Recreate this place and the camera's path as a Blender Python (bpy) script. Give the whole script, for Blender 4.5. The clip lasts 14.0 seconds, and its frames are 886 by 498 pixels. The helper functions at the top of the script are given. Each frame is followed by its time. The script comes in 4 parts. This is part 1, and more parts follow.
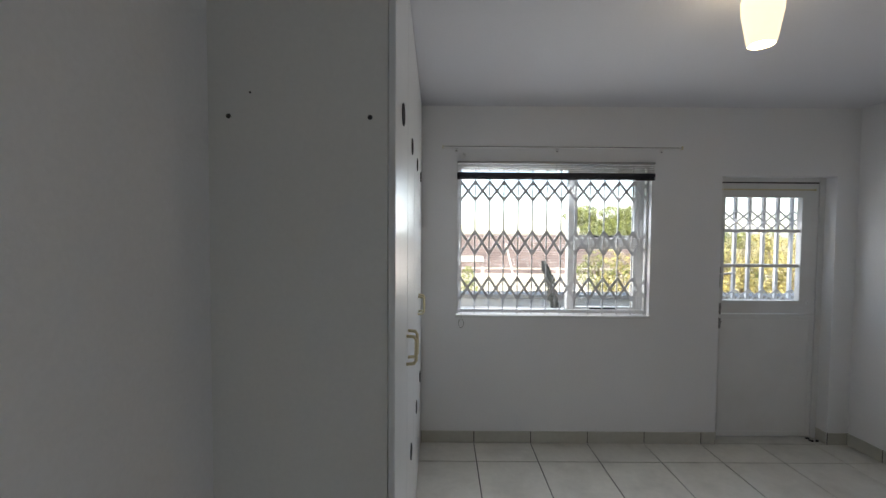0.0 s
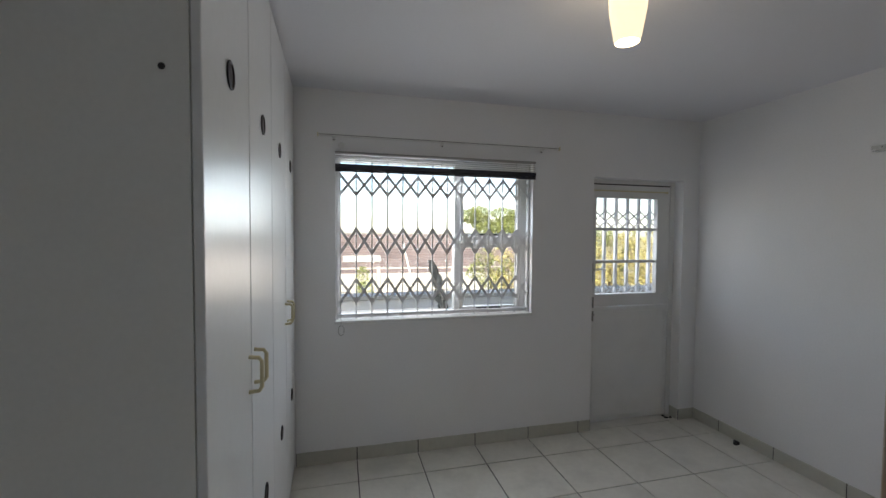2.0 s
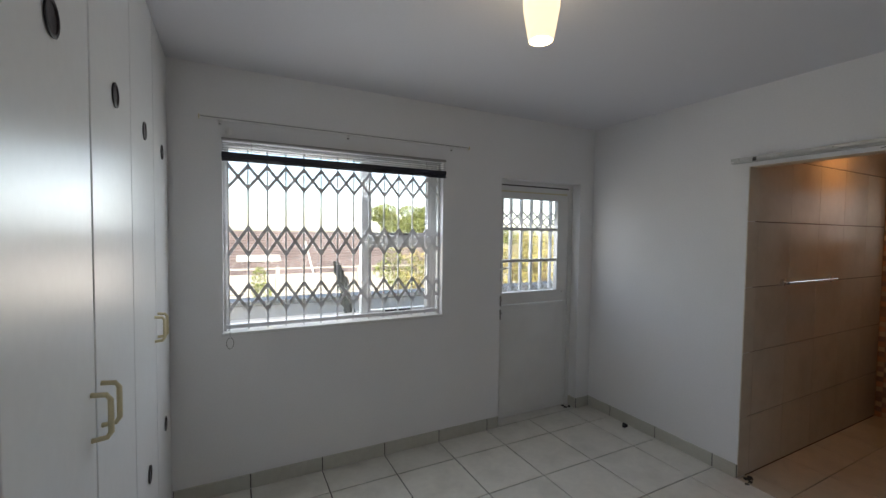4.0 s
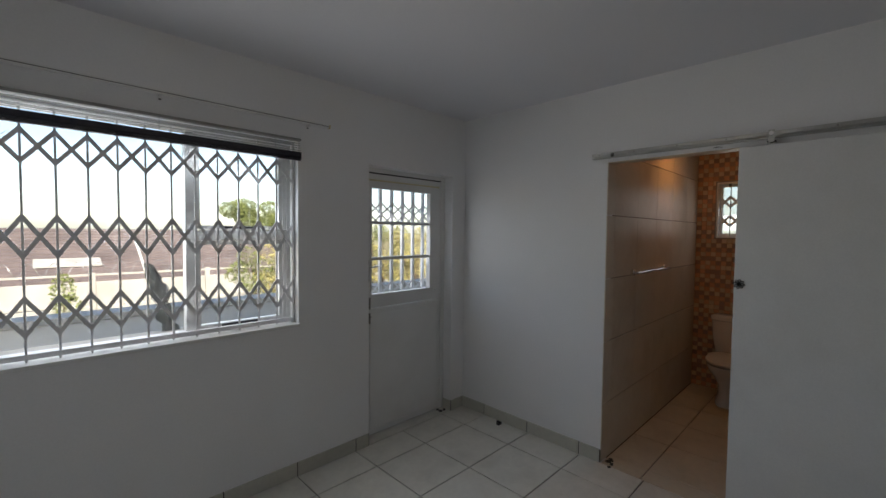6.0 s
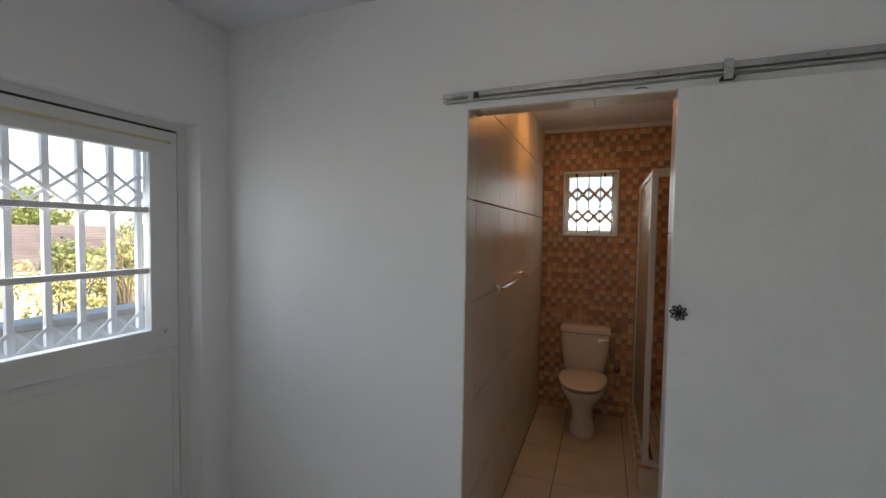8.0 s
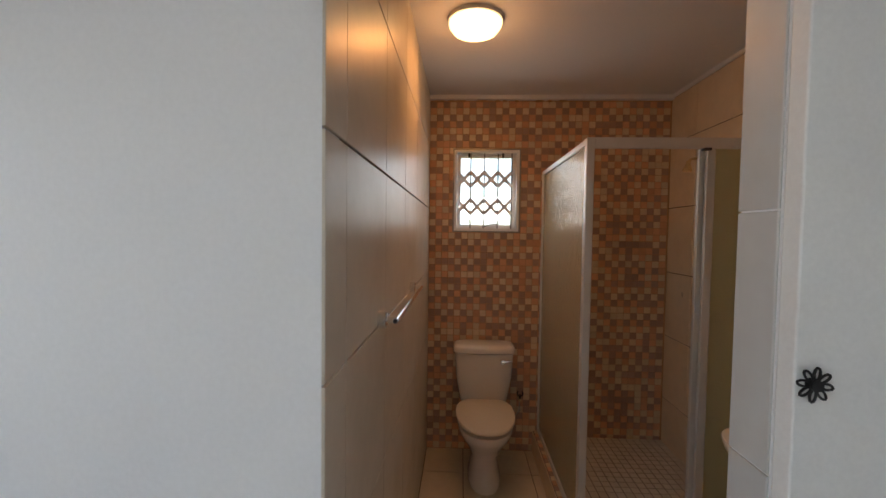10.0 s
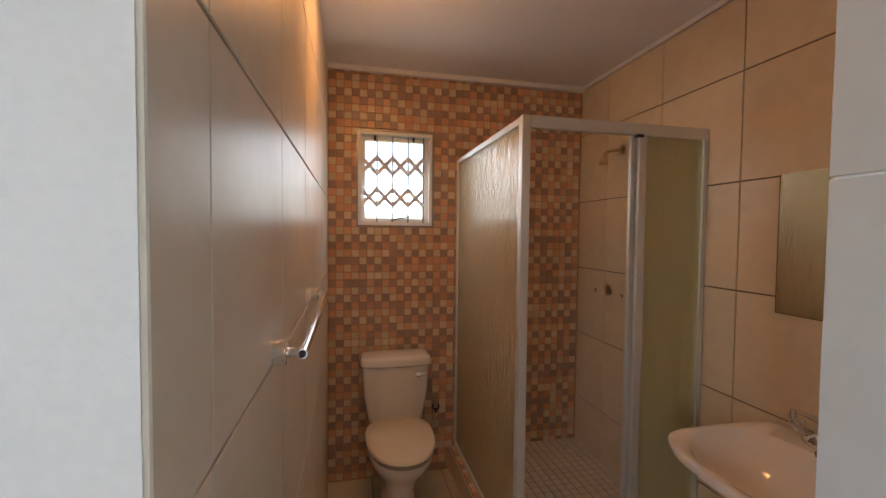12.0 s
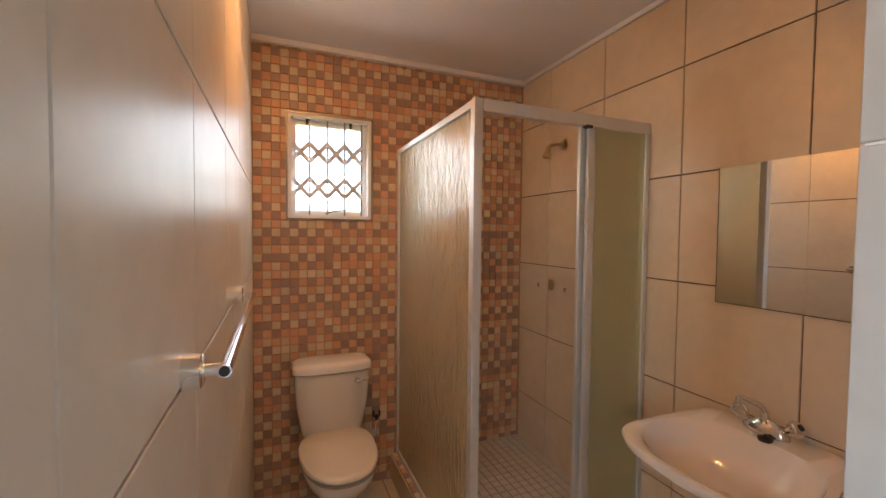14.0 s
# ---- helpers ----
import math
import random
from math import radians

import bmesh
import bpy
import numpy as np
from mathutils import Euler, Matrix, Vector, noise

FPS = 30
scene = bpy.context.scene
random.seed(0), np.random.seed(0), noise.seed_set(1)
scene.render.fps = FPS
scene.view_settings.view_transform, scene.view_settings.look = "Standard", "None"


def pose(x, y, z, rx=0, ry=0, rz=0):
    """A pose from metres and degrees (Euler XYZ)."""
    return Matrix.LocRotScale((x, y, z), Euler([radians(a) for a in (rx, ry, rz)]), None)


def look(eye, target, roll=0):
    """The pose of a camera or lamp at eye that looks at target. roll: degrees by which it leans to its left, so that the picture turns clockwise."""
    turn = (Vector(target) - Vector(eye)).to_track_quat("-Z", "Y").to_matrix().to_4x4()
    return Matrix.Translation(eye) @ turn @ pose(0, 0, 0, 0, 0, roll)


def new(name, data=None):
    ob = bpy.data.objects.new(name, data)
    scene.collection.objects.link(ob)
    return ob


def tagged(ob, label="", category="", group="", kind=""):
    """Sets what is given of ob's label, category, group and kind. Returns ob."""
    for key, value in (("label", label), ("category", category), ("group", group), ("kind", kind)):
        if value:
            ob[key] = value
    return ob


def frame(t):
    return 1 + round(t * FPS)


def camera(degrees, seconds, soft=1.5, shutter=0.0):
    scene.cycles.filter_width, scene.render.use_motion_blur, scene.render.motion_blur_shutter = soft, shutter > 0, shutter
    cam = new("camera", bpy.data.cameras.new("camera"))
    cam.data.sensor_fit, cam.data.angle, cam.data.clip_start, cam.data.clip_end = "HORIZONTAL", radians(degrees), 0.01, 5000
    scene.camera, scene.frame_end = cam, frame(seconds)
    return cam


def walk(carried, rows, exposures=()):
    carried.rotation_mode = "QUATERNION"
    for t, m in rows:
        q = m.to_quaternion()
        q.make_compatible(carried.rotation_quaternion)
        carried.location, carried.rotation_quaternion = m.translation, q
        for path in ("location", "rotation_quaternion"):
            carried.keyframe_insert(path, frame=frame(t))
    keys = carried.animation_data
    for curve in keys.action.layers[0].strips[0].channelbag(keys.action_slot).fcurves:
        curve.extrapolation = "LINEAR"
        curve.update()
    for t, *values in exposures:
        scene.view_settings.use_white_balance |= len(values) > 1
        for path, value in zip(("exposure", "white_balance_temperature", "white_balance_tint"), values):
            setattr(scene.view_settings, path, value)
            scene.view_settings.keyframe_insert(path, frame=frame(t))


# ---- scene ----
cam = camera(94.4, 14.0)
PATH = [
    (0, (-3.202, -3.169, 1.641), (-3.199, -1.17, 1.565), 0.4),
    (0.5, (-3.201, -3.135, 1.641), (-3.079, -1.14, 1.564), 0.4),
    (1, (-3.153, -3.077, 1.633), (-2.904, -1.094, 1.558), 0.4),
    (1.5, (-3.103, -3.014, 1.632), (-2.736, -1.05, 1.558), 0.4),
    (2, (-3.061, -2.961, 1.631), (-2.574, -1.023, 1.556), 0.4),
    (2.5, (-3.034, -2.93, 1.632), (-2.433, -1.024, 1.557), 0.5),
    (3, (-3.032, -2.897, 1.638), (-2.319, -1.03, 1.563), 0.5),
    (5.3, (-3.024, -2.749, 1.641), (-1.858, -1.126, 1.56), 0.7),
    (5.5, (-2.963, -2.732, 1.635), (-1.747, -1.146, 1.555), 0.6),
    (6, (-2.794, -2.532, 1.611), (-1.385, -1.114, 1.529), 0.6),
    (6.5, (-2.528, -2.354, 1.622), (-0.974, -1.098, 1.535), 0.6),
    (7, (-2.23, -2.145, 1.618), (-0.542, -1.076, 1.534), 0.8),
    (7.5, (-1.919, -1.974, 1.593), (-0.133, -1.079, 1.509), 0.8),
    (8, (-1.61, -1.847, 1.603), (0.251, -1.118, 1.517), 0.9),
    (8.5, (-1.308, -1.732, 1.593), (0.614, -1.185, 1.517), 1.0),
    (10.8, (-0.486, -1.495, 1.54), (1.507, -1.641, 1.464), 0.7),
    (11, (-0.444, -1.48, 1.533), (1.543, -1.688, 1.46), 0.7),
    (11.5, (-0.372, -1.467, 1.53), (1.598, -1.804, 1.456), 0.7),
    (12, (-0.315, -1.454, 1.532), (1.635, -1.893, 1.459), 0.6),
    (12.5, (-0.271, -1.45, 1.531), (1.656, -1.981, 1.457), 0.6),
    (13, (-0.225, -1.438, 1.524), (1.679, -2.046, 1.452), 0.6),
    (13.5, (-0.188, -1.433, 1.512), (1.69, -2.117, 1.439), 0.6),
    (14, (-0.162, -1.434, 1.501), (1.688, -2.189, 1.429), 0.6),
]
EXPO = [(0, 1.43), (1, 1.36), (2, 1.29), (3, 1.33), (5.3, 1.12), (6.0, 0.88), (6.5, 0.9), (7.0, 1.2), (7.5, 1.55), (8.0, 1.62), (8.5, 1.72), (9.5, 2.05), (11, 2.35), (12.5, 2.88), (14, 3.2)]
walk(cam, [(t, look(eye, target, roll)) for t, eye, target, roll in PATH], EXPO)

# ---- light ----
world = bpy.data.worlds.new("sky")
scene.world = world
world.use_nodes = True
wn = world.node_tree.nodes
sky = wn.new("ShaderNodeTexSky")
sky.sky_type = "NISHITA"
sky.sun_disc = False
sky.sun_elevation = radians(36)
sky.sun_rotation = radians(200)
wn["Background"].inputs["Strength"].default_value = 0.15
world.node_tree.links.new(sky.outputs[0], wn["Background"].inputs["Color"])


def lamp(name, kind, m, energy, color, **kw):
    d = bpy.data.lights.new(name, kind)
    d.energy, d.color = energy, color
    ob = new(name, d)
    ob.matrix_world = m
    return ob, d


SUN_DIR = Vector((-0.35, -0.95, 0.74)).normalized()
sun, sd = lamp("sun", "SUN", look(SUN_DIR * 40, (0, 0, 0)), 5.0, (1, 0.95, 0.86))
sd.angle = radians(0.5)
# the window's daylight: cool sky through its upper part, warm sunlit garden through its lower part
win_light, wl = lamp("window_sky_light", "AREA", look((-2.34, 0.26, 1.84), (-2.75, -1.3, 0.9)), 4.6, (0.86, 0.93, 1))
wl.shape, wl.size, wl.size_y = "RECTANGLE", 1.3, 0.52
garden_light, gl = lamp("window_garden_light", "AREA", look((-2.34, 0.26, 1.34), (-2.60, -1.3, 1.1)), 1.9, (1, 0.92, 0.85))
gl.shape, gl.size, gl.size_y = "RECTANGLE", 1.3, 0.40
door_light, dl = lamp("door_daylight", "AREA", look((-0.65, 0.36, 1.53), (-0.95, -1.2, 0.5)), 2.0, (0.93, 0.95, 1))
dl.shape, dl.size, dl.size_y = "RECTANGLE", 0.55, 0.75
MXL = 2.245 + 0.045
bath_light, bl = lamp("bath_window_daylight", "AREA", look((MXL, -1.725, 1.87), (0.5, -1.8, 1.0)), 0.38, (0.93, 0.96, 1))
bl.shape, bl.size, bl.size_y = "RECTANGLE", 0.36, 0.46
bulb_room, br_ = lamp("pendant_bulb", "POINT", pose(-2.0, -1.59, 2.42), 0.55, (1, 0.80, 0.55))
br_.shadow_soft_size = 0.03
bulb_bath, bb_ = lamp("bath_bulb", "POINT", pose(1.2, -1.6, 2.40), 0.44, (1, 0.385, 0.105))
bb_.shadow_soft_size = 0.10
dome_down, dd_ = lamp("bath_dome_glow", "AREA", pose(1.2, -1.6, 2.442), 0.48, (1, 0.395, 0.11))
dd_.shape, dd_.size = "DISK", 0.2

# ---- materials ----


def mat(name, color, rough=0.5, metal=0.0, vary=0.06, scale=3.0, fine=60.0, bump=0.03, spec=0.5, stain_or_shade=None, stain_or_shade_amount=0.0, obj_vary=0.0, island_vary=0.0, coat=0.0):
    m = bpy.data.materials.new(name)
    m.use_nodes = True
    nt = m.node_tree
    n, l = nt.nodes, nt.links
    p = n["Principled BSDF"]
    geo = n.new("ShaderNodeNewGeometry")
    big = n.new("ShaderNodeTexNoise")
    big.inputs["Scale"].default_value, big.inputs["Detail"].default_value = scale, 5
    sm = n.new("ShaderNodeTexNoise")
    sm.inputs["Scale"].default_value, sm.inputs["Detail"].default_value = fine, 3
    l.new(geo.outputs["Position"], big.inputs["Vector"])
    l.new(geo.outputs["Position"], sm.inputs["Vector"])
    add = n.new("ShaderNodeMath")
    add.operation = "ADD"
    l.new(big.outputs["Fac"], add.inputs[0])
    l.new(sm.outputs["Fac"], add.inputs[1])
    val = n.new("ShaderNodeMapRange")
    val.inputs["From Min"].default_value, val.inputs["From Max"].default_value = 0.6, 1.4
    val.inputs["To Min"].default_value, val.inputs["To Max"].default_value = 1 - vary, 1 + vary
    l.new(add.outputs[0], val.inputs["Value"])
    out = val.outputs[0]
    for amount, src in ((obj_vary, "ob"), (island_vary, "isl")):
        if amount:
            r = n.new("ShaderNodeObjectInfo").outputs["Random"] if src == "ob" else geo.outputs["Random Per Island"]
            mr = n.new("ShaderNodeMapRange")
            mr.inputs["To Min"].default_value, mr.inputs["To Max"].default_value = 1 - amount, 1 + amount
            l.new(r, mr.inputs["Value"])
            mu = n.new("ShaderNodeMath")
            mu.operation = "MULTIPLY"
            l.new(out, mu.inputs[0])
            l.new(mr.outputs[0], mu.inputs[1])
            out = mu.outputs[0]
    base = n.new("ShaderNodeRGB")
    base.outputs[0].default_value = (*color, 1)
    col = base.outputs[0]
    if stain_or_shade:
        sn = n.new("ShaderNodeTexNoise")
        sn.inputs["Scale"].default_value, sn.inputs["Detail"].default_value = scale * 0.7, 8
        l.new(geo.outputs["Position"], sn.inputs["Vector"])
        rg = n.new("ShaderNodeMapRange")
        rg.inputs["From Min"].default_value, rg.inputs["From Max"].default_value = 0.48, 0.72
        rg.inputs["To Max"].default_value = stain_or_shade_amount
        l.new(sn.outputs["Fac"], rg.inputs["Value"])
        mx = n.new("ShaderNodeMix")
        mx.data_type = "RGBA"
        mx.inputs[7].default_value = (*stain_or_shade, 1)
        l.new(rg.outputs[0], mx.inputs[0])
        l.new(col, mx.inputs[6])
        col = mx.outputs[2]
    sc = n.new("ShaderNodeVectorMath")
    sc.operation = "SCALE"
    l.new(col, sc.inputs[0])
    l.new(out, sc.inputs["Scale"])
    l.new(sc.outputs[0], p.inputs["Base Color"])
    p.inputs["Roughness"].default_value, p.inputs["Metallic"].default_value = rough, metal
    p.inputs["Specular IOR Level"].default_value = spec
    p.inputs["Coat Weight"].default_value = coat
    if bump:
        b = n.new("ShaderNodeBump")
        b.inputs["Strength"].default_value, b.inputs["Distance"].default_value = bump, 0.01
        l.new(add.outputs[0], b.inputs["Height"])
        l.new(b.outputs[0], p.inputs["Normal"])
    return m


def glass_mat(name, color, rough, bump=0.0, scale=40.0, stretch=1.0, weight=0.8):
    m = bpy.data.materials.new(name)
    m.use_nodes = True
    n, l = m.node_tree.nodes, m.node_tree.links
    p = n["Principled BSDF"]
    p.inputs["Base Color"].default_value = (*color, 1)
    p.inputs["Roughness"].default_value = rough
    p.inputs["Transmission Weight"].default_value = weight
    p.inputs["IOR"].default_value = 1.45
    if bump:
        geo = n.new("ShaderNodeNewGeometry")
        mp = n.new("ShaderNodeMapping")
        mp.inputs["Scale"].default_value = (1, 1, stretch)
        tx = n.new("ShaderNodeTexNoise")
        tx.inputs["Scale"].default_value = scale
        b = n.new("ShaderNodeBump")
        b.inputs["Strength"].default_value, b.inputs["Distance"].default_value = bump, 0.012
        l.new(geo.outputs["Position"], mp.inputs["Vector"])
        l.new(mp.outputs[0], tx.inputs["Vector"])
        l.new(tx.outputs["Fac"], b.inputs["Height"])
        l.new(b.outputs[0], p.inputs["Normal"])
    return m


def glow_mat(name, color, strength):
    m = bpy.data.materials.new(name)
    m.use_nodes = True
    p = m.node_tree.nodes["Principled BSDF"]
    p.inputs["Base Color"].default_value = (0.85, 0.8, 0.7, 1)
    p.inputs["Emission Color"].default_value = (*color, 1)
    p.inputs["Emission Strength"].default_value = strength
    p.inputs["Roughness"].default_value = 0.3
    return m


def clear_mat(name):
    m = bpy.data.materials.new(name)
    m.use_nodes = True
    n, l = m.node_tree.nodes, m.node_tree.links
    n.remove(n["Principled BSDF"])
    t = n.new("ShaderNodeBsdfTransparent")
    g = n.new("ShaderNodeBsdfGlossy")
    g.inputs["Roughness"].default_value = 0.03
    mx = n.new("ShaderNodeMixShader")
    mx.inputs[0].default_value = 0.045
    l.new(t.outputs[0], mx.inputs[1])
    l.new(g.outputs[0], mx.inputs[2])
    l.new(mx.outputs[0], n["Material Output"].inputs["Surface"])
    return m


M_WALL = mat("wall_paint", (0.84, 0.84, 0.845), 0.6, vary=0.035, scale=1.6, fine=90, bump=0.05)
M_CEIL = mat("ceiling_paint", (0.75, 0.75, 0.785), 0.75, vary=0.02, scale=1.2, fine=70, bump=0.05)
M_WOODW = mat("white_gloss_paint", (0.77, 0.77, 0.76), 0.35, vary=0.05, scale=5, fine=120, bump=0.03, stain_or_shade=(0.5, 0.46, 0.4), stain_or_shade_amount=0.12)
M_CUP = mat("cupboard_paint", (0.79, 0.80, 0.80), 0.29, vary=0.03, scale=2, fine=30, bump=0.015, spec=0.6)
M_CUPSIDE = mat("cupboard_side_paint", (0.80, 0.80, 0.77), 0.55, vary=0.03, scale=2, fine=80, bump=0.02)
M_FLOOR = mat("floor_tile", (0.72, 0.70, 0.64), 0.38, vary=0.07, scale=6, fine=25, bump=0.02, obj_vary=0.04, stain_or_shade=(0.44, 0.42, 0.36), stain_or_shade_amount=0.35)
M_BFLOOR = mat("bath_floor_tile", (0.64, 0.56, 0.44), 0.35, vary=0.07, scale=6, fine=25, bump=0.02, obj_vary=0.04, stain_or_shade=(0.45, 0.38, 0.29), stain_or_shade_amount=0.4)
M_GROUT = mat("dark_grout", (0.055, 0.052, 0.048), 0.9, vary=0.25, scale=20, fine=200, bump=0.2)
M_SKIRT = mat("skirting_tile", (0.54, 0.53, 0.47), 0.4, vary=0.06, scale=6, fine=30, bump=0.02, obj_vary=0.04)
M_BTILE = mat("bath_wall_tile", (0.66, 0.545, 0.405), 0.32, vary=0.06, scale=5, fine=22, bump=0.015, obj_vary=0.03, stain_or_shade=(0.55, 0.43, 0.30), stain_or_shade_amount=0.45)
M_LTILE = mat("bath_glazed_tile", (0.66, 0.605, 0.52), 0.35, spec=0.13, vary=0.05, scale=5, fine=22, bump=0.012, obj_vary=0.02, stain_or_shade=(0.45, 0.38, 0.28), stain_or_shade_amount=0.35)
M_JAMB = mat("grey_white_jamb_tile", (0.52, 0.52, 0.51), 0.35, vary=0.05, scale=5, fine=22, bump=0.015, obj_vary=0.03, stain_or_shade=(0.42, 0.40, 0.36), stain_or_shade_amount=0.25)
M_BGROUT = mat("brown_grout", (0.125, 0.072, 0.04), 0.9, vary=0.25, scale=20, fine=200, bump=0.2)
M_MGROUT = mat("mosaic_grout", (0.48, 0.28, 0.15), 0.9, vary=0.2, scale=20, fine=200, bump=0.15)
MOS = [mat("mosaic_" + nm, c, 0.35, vary=0.08, scale=30, fine=150, bump=0.05, obj_vary=0.1, island_vary=0.12) for nm, c in
       (("brown", (0.35, 0.23, 0.175)), ("orange", (0.60, 0.32, 0.19)), ("cream", (0.62, 0.49, 0.33)))]
M_SHFL = mat("shower_floor_tile", (0.60, 0.55, 0.48), 0.4, vary=0.06, scale=20, fine=90, bump=0.03, island_vary=0.05)
# dark steel; on the door fittings its darkness stands for shadow
M_STEEL = mat("dark_steel", (0.30, 0.29, 0.27), 0.38, 0.9, vary=0.25, scale=40, bump=0.05)
M_ALU = mat("aluminium", (0.70, 0.70, 0.69), 0.48, 0.65, vary=0.04, scale=8, fine=150, bump=0.02)
M_RAIL = mat("galvanised_rail", (0.50, 0.50, 0.49), 0.4, 0.85, vary=0.12, scale=14, fine=120, bump=0.03, stain_or_shade=(0.8, 0.8, 0.78), stain_or_shade_amount=0.5)
M_CHROME = mat("chrome", (0.80, 0.80, 0.80), 0.09, 1.0, vary=0.02, bump=0.0)
M_BRASS = mat("worn_brass", (0.62, 0.47, 0.27), 0.38, 1.0, vary=0.12, scale=30, bump=0.02)
M_DARK = mat("dark_plastic", (0.02, 0.018, 0.02), 0.4, vary=0.2, scale=30, bump=0.05)
M_NAVY = mat("dark_blind_rail", (0.018, 0.018, 0.03), 0.45, vary=0.2, scale=20, bump=0.02)
M_VENT = mat("vent_mesh_dark", (0.022, 0.012, 0.012), 0.5, vary=0.3, scale=60, bump=0.1)
M_SLAT = mat("blind_slat", (0.32, 0.315, 0.305), 0.5, vary=0.05, bump=0.02)
M_GUARD = mat("guard_paint", (0.74, 0.735, 0.74), 0.45, vary=0.06, scale=12, fine=120, bump=0.04)
M_CREAM = mat("cream_plastic", (0.66, 0.58, 0.36), 0.4, vary=0.05, bump=0.01)
M_PORC = mat("porcelain", (0.79, 0.73, 0.67), 0.12, vary=0.02, scale=4, bump=0.0, coat=0.4)
M_SEAT = mat("seat_plastic", (0.74, 0.66, 0.55), 0.3, vary=0.03, scale=5, bump=0.005)
M_MIRROR = mat("mirror_silver", (0.86, 0.87, 0.86), 0.015, 1.0, vary=0.0, bump=0.0)
M_IRON = mat("wrought_iron", (0.012, 0.012, 0.012), 0.5, 0.3, vary=0.2, scale=40, bump=0.1)
M_CLOTH = mat("weathered_grey_cloth", (0.11, 0.115, 0.105), 0.9, vary=0.5, scale=25, fine=120, bump=0.5)
M_CONC = mat("outdoor_concrete", (0.42, 0.39, 0.34), 0.85, vary=0.15, scale=2, fine=40, bump=0.2, stain_or_shade=(0.25, 0.23, 0.2), stain_or_shade_amount=0.5)
M_WPLAST = mat("outdoor_plaster", (0.62, 0.60, 0.56), 0.85, vary=0.1, scale=2, fine=40, bump=0.15)
M_GRASS = mat("dry_ground", (0.34, 0.29, 0.13), 0.95, vary=0.3, scale=0.6, fine=6, bump=0.3, stain_or_shade=(0.16, 0.17, 0.06), stain_or_shade_amount=0.8)
# the dark noise patches on the roof are tree shade put into the colour
M_ROOF = mat("brown_roof_tile", (0.15, 0.112, 0.097), 0.85, vary=0.25, scale=0.8, fine=9, bump=0.3, obj_vary=0.1, stain_or_shade=(0.07, 0.05, 0.045), stain_or_shade_amount=0.7)
M_BARK = mat("bark", (0.12, 0.09, 0.065), 0.95, vary=0.3, scale=8, fine=40, bump=0.5)
M_LEAF = mat("green_leaf", (0.16, 0.18, 0.045), 0.6, vary=0.3, scale=1.2, fine=12, bump=0.0, island_vary=0.4)
M_DRYLEAF = mat("dry_leaf", (0.36, 0.31, 0.11), 0.7, vary=0.3, scale=1.5, fine=12, bump=0.0, island_vary=0.45)
M_WIRE = mat("galvanised_wire", (0.45, 0.45, 0.44), 0.5, 0.6, vary=0.1, bump=0.0)
M_PANE = clear_mat("clear_pane")
M_OBSC = glass_mat("obscure_pane", (0.93, 0.95, 0.93), 0.35, 0.3, 90, 1.0, 0.95)
M_SHOWER = glass_mat("rain_glass", (0.83, 0.77, 0.56), 0.20, 1.0, 38, 0.22)
M_SHDOOR = glass_mat("green_obscure_glass", (0.74, 0.665, 0.43), 0.5, 0.15, 60, 0.6)
M_SHADE = glow_mat("lit_opal_shade", (1, 0.80, 0.50), 0.5)
M_DOME = glow_mat("lit_dome", (1, 0.62, 0.25), 0.9)

# ---- mesh helpers ----


def box(x0, x1, y0, y1, z0, z1, bevel=0.0, seg=2, bm=None):
    bm = bm or bmesh.new()
    v = [bm.verts.new((x, y, z)) for z in (z0, z1) for y in (y0, y1) for x in (x0, x1)]
    fs = [bm.faces.new([v[i] for i in f]) for f in ((0, 2, 3, 1), (4, 5, 7, 6), (0, 1, 5, 4), (2, 6, 7, 3), (0, 4, 6, 2), (1, 3, 7, 5))]
    if bevel:
        es = list({e for f in fs for e in f.edges})
        bmesh.ops.bevel(bm, geom=es, offset=bevel, segments=seg, affect="EDGES", profile=0.5)
    return bm


def tube(pts, r, seg=10, bm=None, caps=True, flat=1.0):
    bm = bm or bmesh.new()
    pts = [Vector(p) for p in pts]
    rs = r if isinstance(r, (list, tuple)) else [r] * len(pts)
    rings = []
    side = None
    for i, p in enumerate(pts):
        d = (pts[min(i + 1, len(pts) - 1)] - pts[max(i - 1, 0)]).normalized()
        if side is None:
            side = d.cross(Vector((0, 0, 1)) if abs(d.z) < 0.9 else Vector((1, 0, 0))).normalized()
        side = (side - d * side.dot(d)).normalized()
        up = d.cross(side)
        rings.append([bm.verts.new(p + (side * math.cos(a) + up * math.sin(a) * flat) * rs[i]) for a in [2 * math.pi * k / seg for k in range(seg)]])
    for a, b in zip(rings, rings[1:]):
        for k in range(seg):
            bm.faces.new((a[k], a[(k + 1) % seg], b[(k + 1) % seg], b[k]))
    if caps:
        bm.faces.new(rings[0][::-1])
        bm.faces.new(rings[-1])
    return bm


def lathe(profile, seg=32, bm=None, m=None):
    """Profile of (radius, height) turned round z."""
    bm = bm or bmesh.new()
    m = m or Matrix()
    rings = [[bm.verts.new(m @ Vector((max(r, 1e-4) * math.cos(2 * math.pi * k / seg), max(r, 1e-4) * math.sin(2 * math.pi * k / seg), z))) for k in range(seg)] for r, z in profile]
    for a, b in zip(rings, rings[1:]):
        for k in range(seg):
            bm.faces.new((a[k], a[(k + 1) % seg], b[(k + 1) % seg], b[k]))
    return bm


